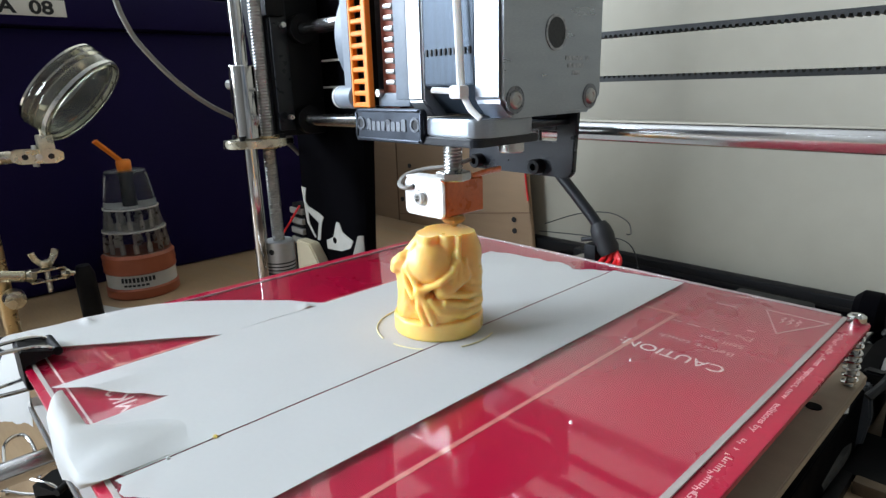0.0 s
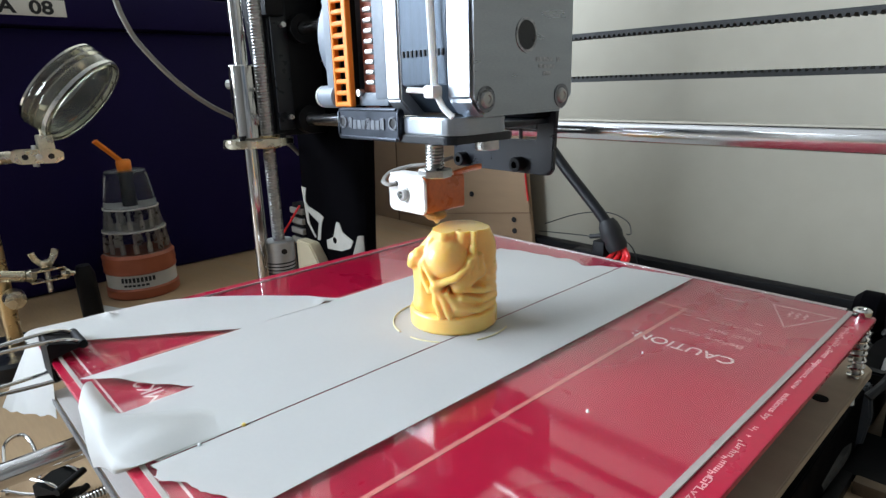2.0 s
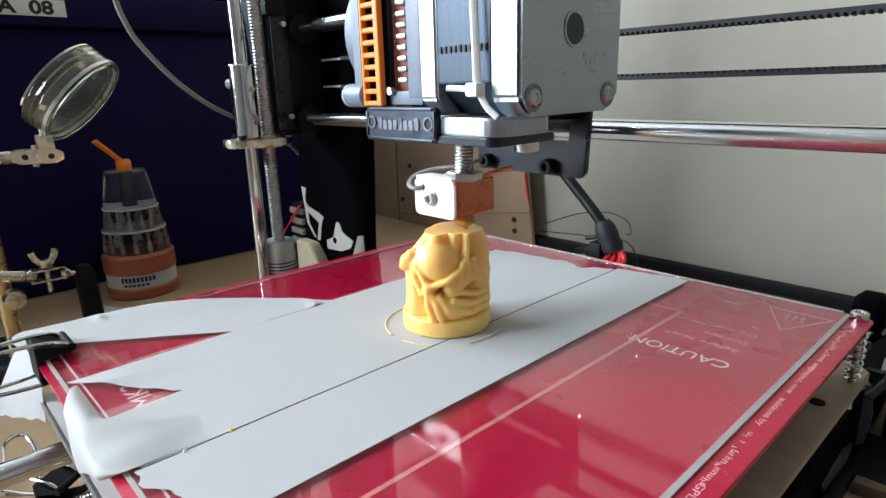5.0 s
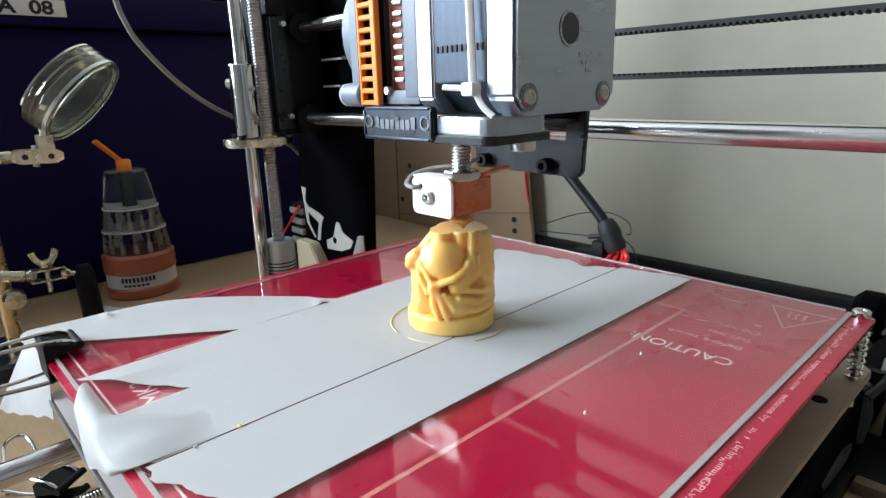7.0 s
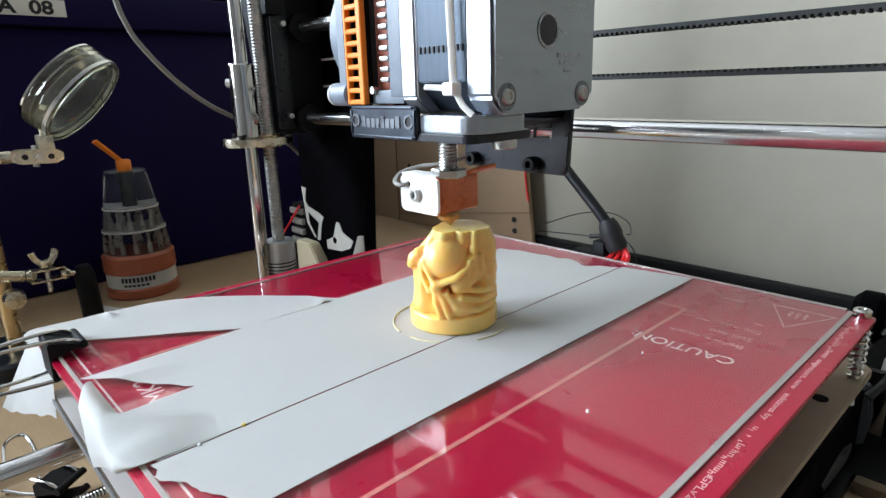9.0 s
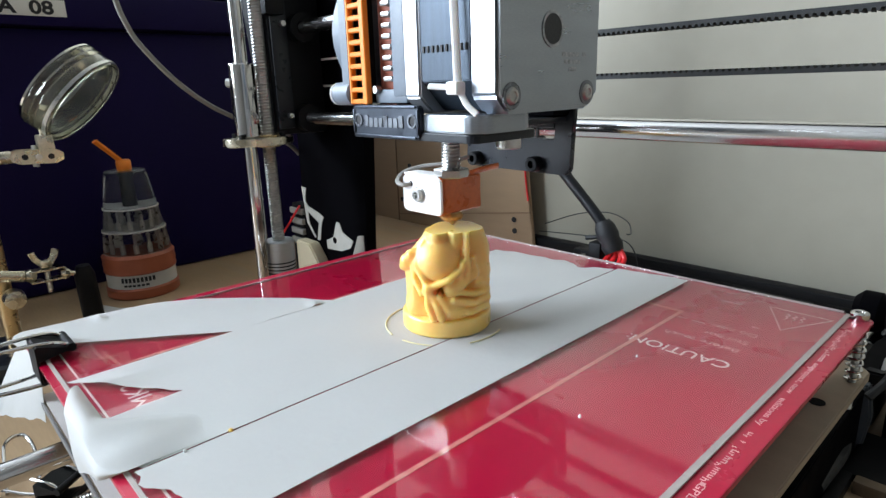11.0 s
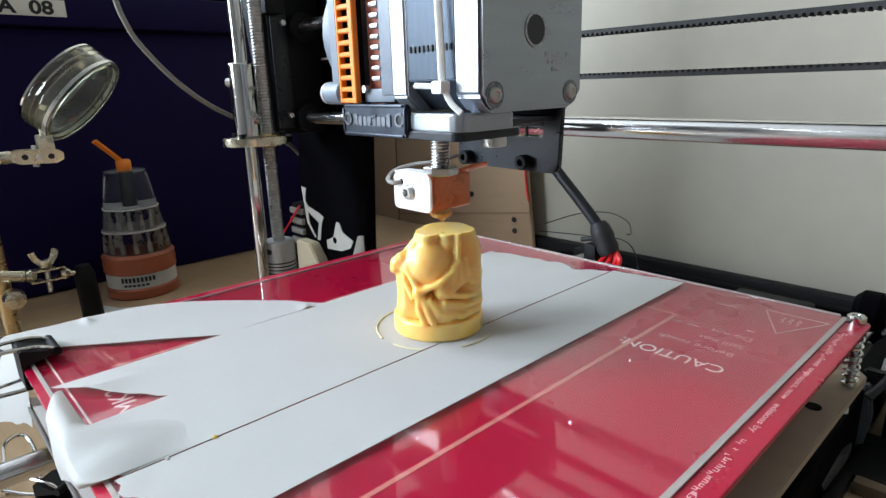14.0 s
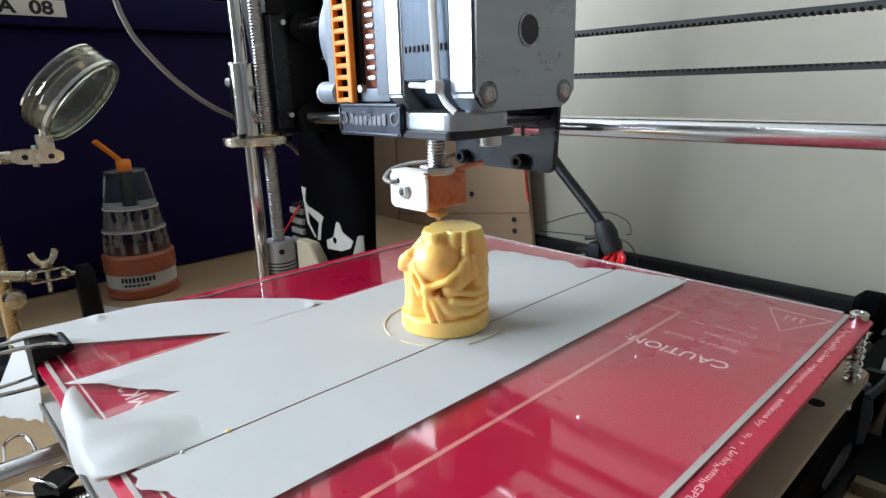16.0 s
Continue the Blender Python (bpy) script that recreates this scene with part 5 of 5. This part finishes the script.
board = thing("cardboard_sheet", (-0.3505, 0.328, TABLE_Z), "brown cardboard sheet with small punched holes, standing against the wall", "cardboard")
part("sheet", prism([(-0.5294, TABLE_Z), (-0.2156, TABLE_Z), (-0.23, 0.0316), (-0.2336, 0.0531), (-0.5294, 0.0531)], "y", 0.3250, 0.3300, 0.0008), CARD, board)
part("flap_seam", box(-0.431, -0.4298, 0.3242, 0.3249, TABLE_Z, 0.0531), material("card_seam", (0.14, 0.085, 0.05), 0.9), board)
part("flap_seam", prism([(-0.4292, -0.0721), (-0.2193, -0.0429), (-0.2193, -0.0421), (-0.4292, -0.0713)], "y", 0.3242, 0.3249), material("card_seam_light", (0.22, 0.14, 0.085), 0.9), board)
for x, z in ((-0.4058, -0.0092), (-0.3016, -0.0322), (-0.2411, -0.0526), (-0.2401, -0.0644), (-0.4221, -0.0519)):
    part("punched_hole", rod((x, 0.3238, z), (x, 0.3249, z), 0.0028, 16), INK, board)
part("red_cord", tube([(-0.227, 0.3235, 0.0197), (-0.2258, 0.3235, -0.0041), (-0.2222, 0.3235, -0.0304)], 0.0010, 8), REDWIRE, board, "red cord")

plug = thing("wire_connector", (-0.284, 0.1, TABLE_Z), "grey wire connector with a red lead behind the frame", "connector")
part("stand", box(-0.290, -0.278, 0.098, 0.110, TABLE_Z, -0.040, 0.001), BLACKPL, plug)
for k in range(4):
    part("terminal", box(-0.2935, -0.2745, 0.0985, 0.106, -0.0395 + k * 0.0083, -0.0345 + k * 0.0083, 0.0006), GREYWIRE, plug)
part("terminal_body", box(-0.2915, -0.2755, 0.1000, 0.109, -0.0400, -0.006, 0.0006), BLACKPL, plug)
part("lead", tube([(-0.2740, 0.097, -0.0065), (-0.290, 0.096, -0.022), (-0.305, 0.096, -0.036), (-0.312, 0.097, -0.055)], 0.0009, 8), REDWIRE, plug, "red lead")

thin = thing("thin_wires", (-0.02, 0.20, TABLE_Z), "thin dark wires behind the bed", "cable")
part("strand", tube([(-0.100, 0.19, -0.012), (-0.070, 0.185, 0.000), (-0.045, 0.18, 0.005), (-0.026, 0.170, 0.004), (-0.012, 0.150, 0.003), (-0.006, 0.135, 0.006)], 0.00035, 8), RUBBER, thin)
part("strand", tube([(-0.105, 0.19, -0.018), (-0.06, 0.183, -0.013), (-0.028, 0.178, -0.012), (-0.020, 0.18, -0.04), (-0.02, 0.19, TABLE_Z + 0.001)], 0.00035, 8), RUBBER, thin)


# ---- what moves, in millimetres from its place ----
CARRIAGE_A = [(0, -5.9), (0.1, -9.1), (0.2, -13.3), (0.3, 3.0), (0.4, -8.4), (0.5, -12.5), (0.6, 3.9), (0.7, -9.3), (0.8, -9.4), (0.9, 2.1), (1, -9.3), (1.1, -4.4), (1.2, 0.4), (1.3, -12.5), (1.4, -13.3), (1.5, -5.7), (1.6, 2.8), (1.7, -11.2), (1.8, -8.4), (1.9, 3.5), (2, -15.2), (2.1, -10.3), (2.2, -10.7), (2.3, -6.1), (2.4, 1.9), (2.5, -6.4), (2.6, -15.5), (2.7, -12.7), (2.8, 1.9), (2.9, -3.9), (3, -15.5), (3.1, 2.7), (3.2, -7.5), (3.3, 0.4), (3.4, -3.9), (3.5, -6.3), (3.6, -10.3), (3.7, -14.4), (3.8, -1.4), (3.9, 0.4), (4, -14.0), (4.1, -5.1), (4.2, 0.6)]
CARRIAGE_B = [(6.3, -10.5), (6.4, 3.8), (6.5, -8.0), (6.6, -10.5), (6.7, -0.5), (6.8, -7.5), (6.9, -2.5), (7, -1.9), (7.1, -10.5), (7.2, -13.6), (7.3, -6.3), (7.4, 3.3), (7.5, -8.5), (7.6, -11.6), (7.7, 4.6), (7.8, -10.3), (7.9, 1.2), (8, 2.8), (8.1, -5.6), (8.2, -15.5), (8.3, -7.8), (8.4, 3.0), (8.5, -4.2), (8.6, -15.9), (8.7, -2.2), (8.8, -1.4), (8.9, -16.5), (9, -8.4), (9.1, -10.5), (9.2, -6.6)]
CARRIAGE_C = [(11.3, -5.6), (11.4, -14.8), (11.5, -7.3), (11.6, -2.5), (11.7, 0.1), (11.8, -8.2), (11.9, 2.7), (12, -4.9), (12.1, -15.3), (12.2, 1.1), (12.3, -5.2), (12.4, -10.3), (12.5, -3.2), (12.6, 0.8), (12.7, -2.5), (12.8, -12.3), (12.9, -5.7), (13, 3.3), (13.1, -6.1), (13.2, -14.4), (13.3, 3.6), (13.4, -8.4), (13.5, -2.7), (13.6, -1.0), (13.7, -6.8), (13.8, -12.2), (13.9, -14.9), (14, -12.3), (14.1, -1.7), (14.2, -1.4), (14.3, -14.6), (14.4, -4.2), (14.5, -0.2), (14.6, -9.3), (14.7, -11.4), (14.8, -7.8), (14.9, -2.9), (15, -13.3), (15.1, -9.4), (15.2, 2.5), (15.3, -5.5), (15.4, -15.3), (15.5, 1.0), (15.6, -7.0), (15.7, -10.5), (15.8, -6.1), (15.9, 1.0), (16, -14.3)]
BED_A = [(0, -7.5), (0.1, -5.9), (0.2, -7.6), (0.3, -5.9), (0.4, 0.8), (0.5, -8.7), (0.6, -8.4), (0.7, 2.5), (0.8, -10.9), (0.9, 0.8), (1, 1.1), (1.1, -4.2), (1.2, -8.4), (1.3, -5.9), (1.4, -5.9), (1.5, -9.7), (1.6, -3.4), (1.7, 0.8), (1.8, -11.8), (1.9, -2.5), (2, 0.0), (2.1, -5.0), (2.2, -9.2), (2.3, -8.4), (2.4, -3.4), (2.5, -9.7), (2.6, -3.4), (2.7, -9.2), (2.8, -10.9), (2.9, 2.5), (3, -6.6), (3.1, -12.6), (3.2, 2.5), (3.3, -5.0), (3.4, -4.2), (3.5, -8.7), (3.6, -2.5), (3.7, -5.9), (3.8, -11.8), (4, -1.1)]
BED_B = [(6.3, -10.9), (6.4, -7.6), (6.5, 1.3), (6.6, -12.6), (6.8, -4.2), (7, -1.1), (7.2, -2.5), (7.3, -12.6), (7.5, 1.1), (7.7, -7.6), (7.8, 0.0), (8, -6.4), (8.2, -2.5), (8.3, -9.2), (8.5, 0.2), (8.7, -11.8), (8.8, 0.0), (9, 0.0), (9.1, -7.6), (9.2, -9.2)]
BED_C = [(11.3, -5.0), (11.4, -4.2), (11.5, -5.3), (11.7, -2.5), (11.8, -12.6), (12, 1.3), (12.2, -12.6), (12.3, 4.2), (12.5, -1.1), (12.7, -9.2), (12.8, -2.5), (13, -6.6), (13.2, -8.4), (13.3, -8.4), (13.5, -8.7), (13.7, -10.9), (13.8, -3.4), (14, -7.7), (14.2, -1.7), (14.3, -4.2), (14.5, 0.0), (14.7, -2.5), (14.8, -7.6), (15, -1.1), (15.2, -7.6), (15.3, 1.7), (15.5, -9.7), (16, -4.2)]
GAP = [(4.6, -9.0), (4.9, 2.0), (5.2, -8.0), (5.5, 0.5), (5.8, -10.0), (6.05, -1.0)]
GAP_2 = [(9.55, 1.0), (9.85, -9.5), (10.15, 0.5), (10.45, -10.0), (10.75, 1.5), (11.05, -8.0)]
BED_GAP = [(4.7, -6.5), (5.2, -2.0), (5.7, -7.5)]
BED_GAP_2 = [(9.7, -1.5), (10.2, -7.0), (10.7, -2.0)]


def climb(t):
    return (t - 7.0) * 0.000085


def motions():
    across = CARRIAGE_A + GAP + CARRIAGE_B + GAP_2 + CARRIAGE_C
    along = BED_A + BED_GAP + BED_B + BED_GAP_2 + BED_C

    def moved(ob, dx=0.0, dy=0.0, dz=0.0):
        o = ORIGIN[ob]
        return pose(o.x + dx, o.y + dy, o.z + dz)

    walk(carriage, [(t, moved(carriage, dx=x / 1000, dz=climb(t))) for t, x in across])
    for ob in [bed, figure, skirt] + tapes + clips + crumbs:
        walk(ob, [(t, moved(ob, dy=y / 1000)) for t, y in along])
    walk(fresh, [(t, moved(fresh, dy=y / 1000, dz=climb(t))) for t, y in along])
    walk(axis, [(t, moved(axis, dz=climb(t))) for t in (0.0, 4.0, 8.0, 12.0, 16.0)])
    for ob, s in zip(belts, (-1, 1)):
        walk(ob, [(t, moved(ob, dx=s * x / 1000, dz=climb(t))) for t, x in across])
    o = ORIGIN[screw]
    walk(screw, [(t, pose(o.x, o.y, o.z, rz=-60 + 25 * t)) for t in range(0, 17, 2)])


motions()
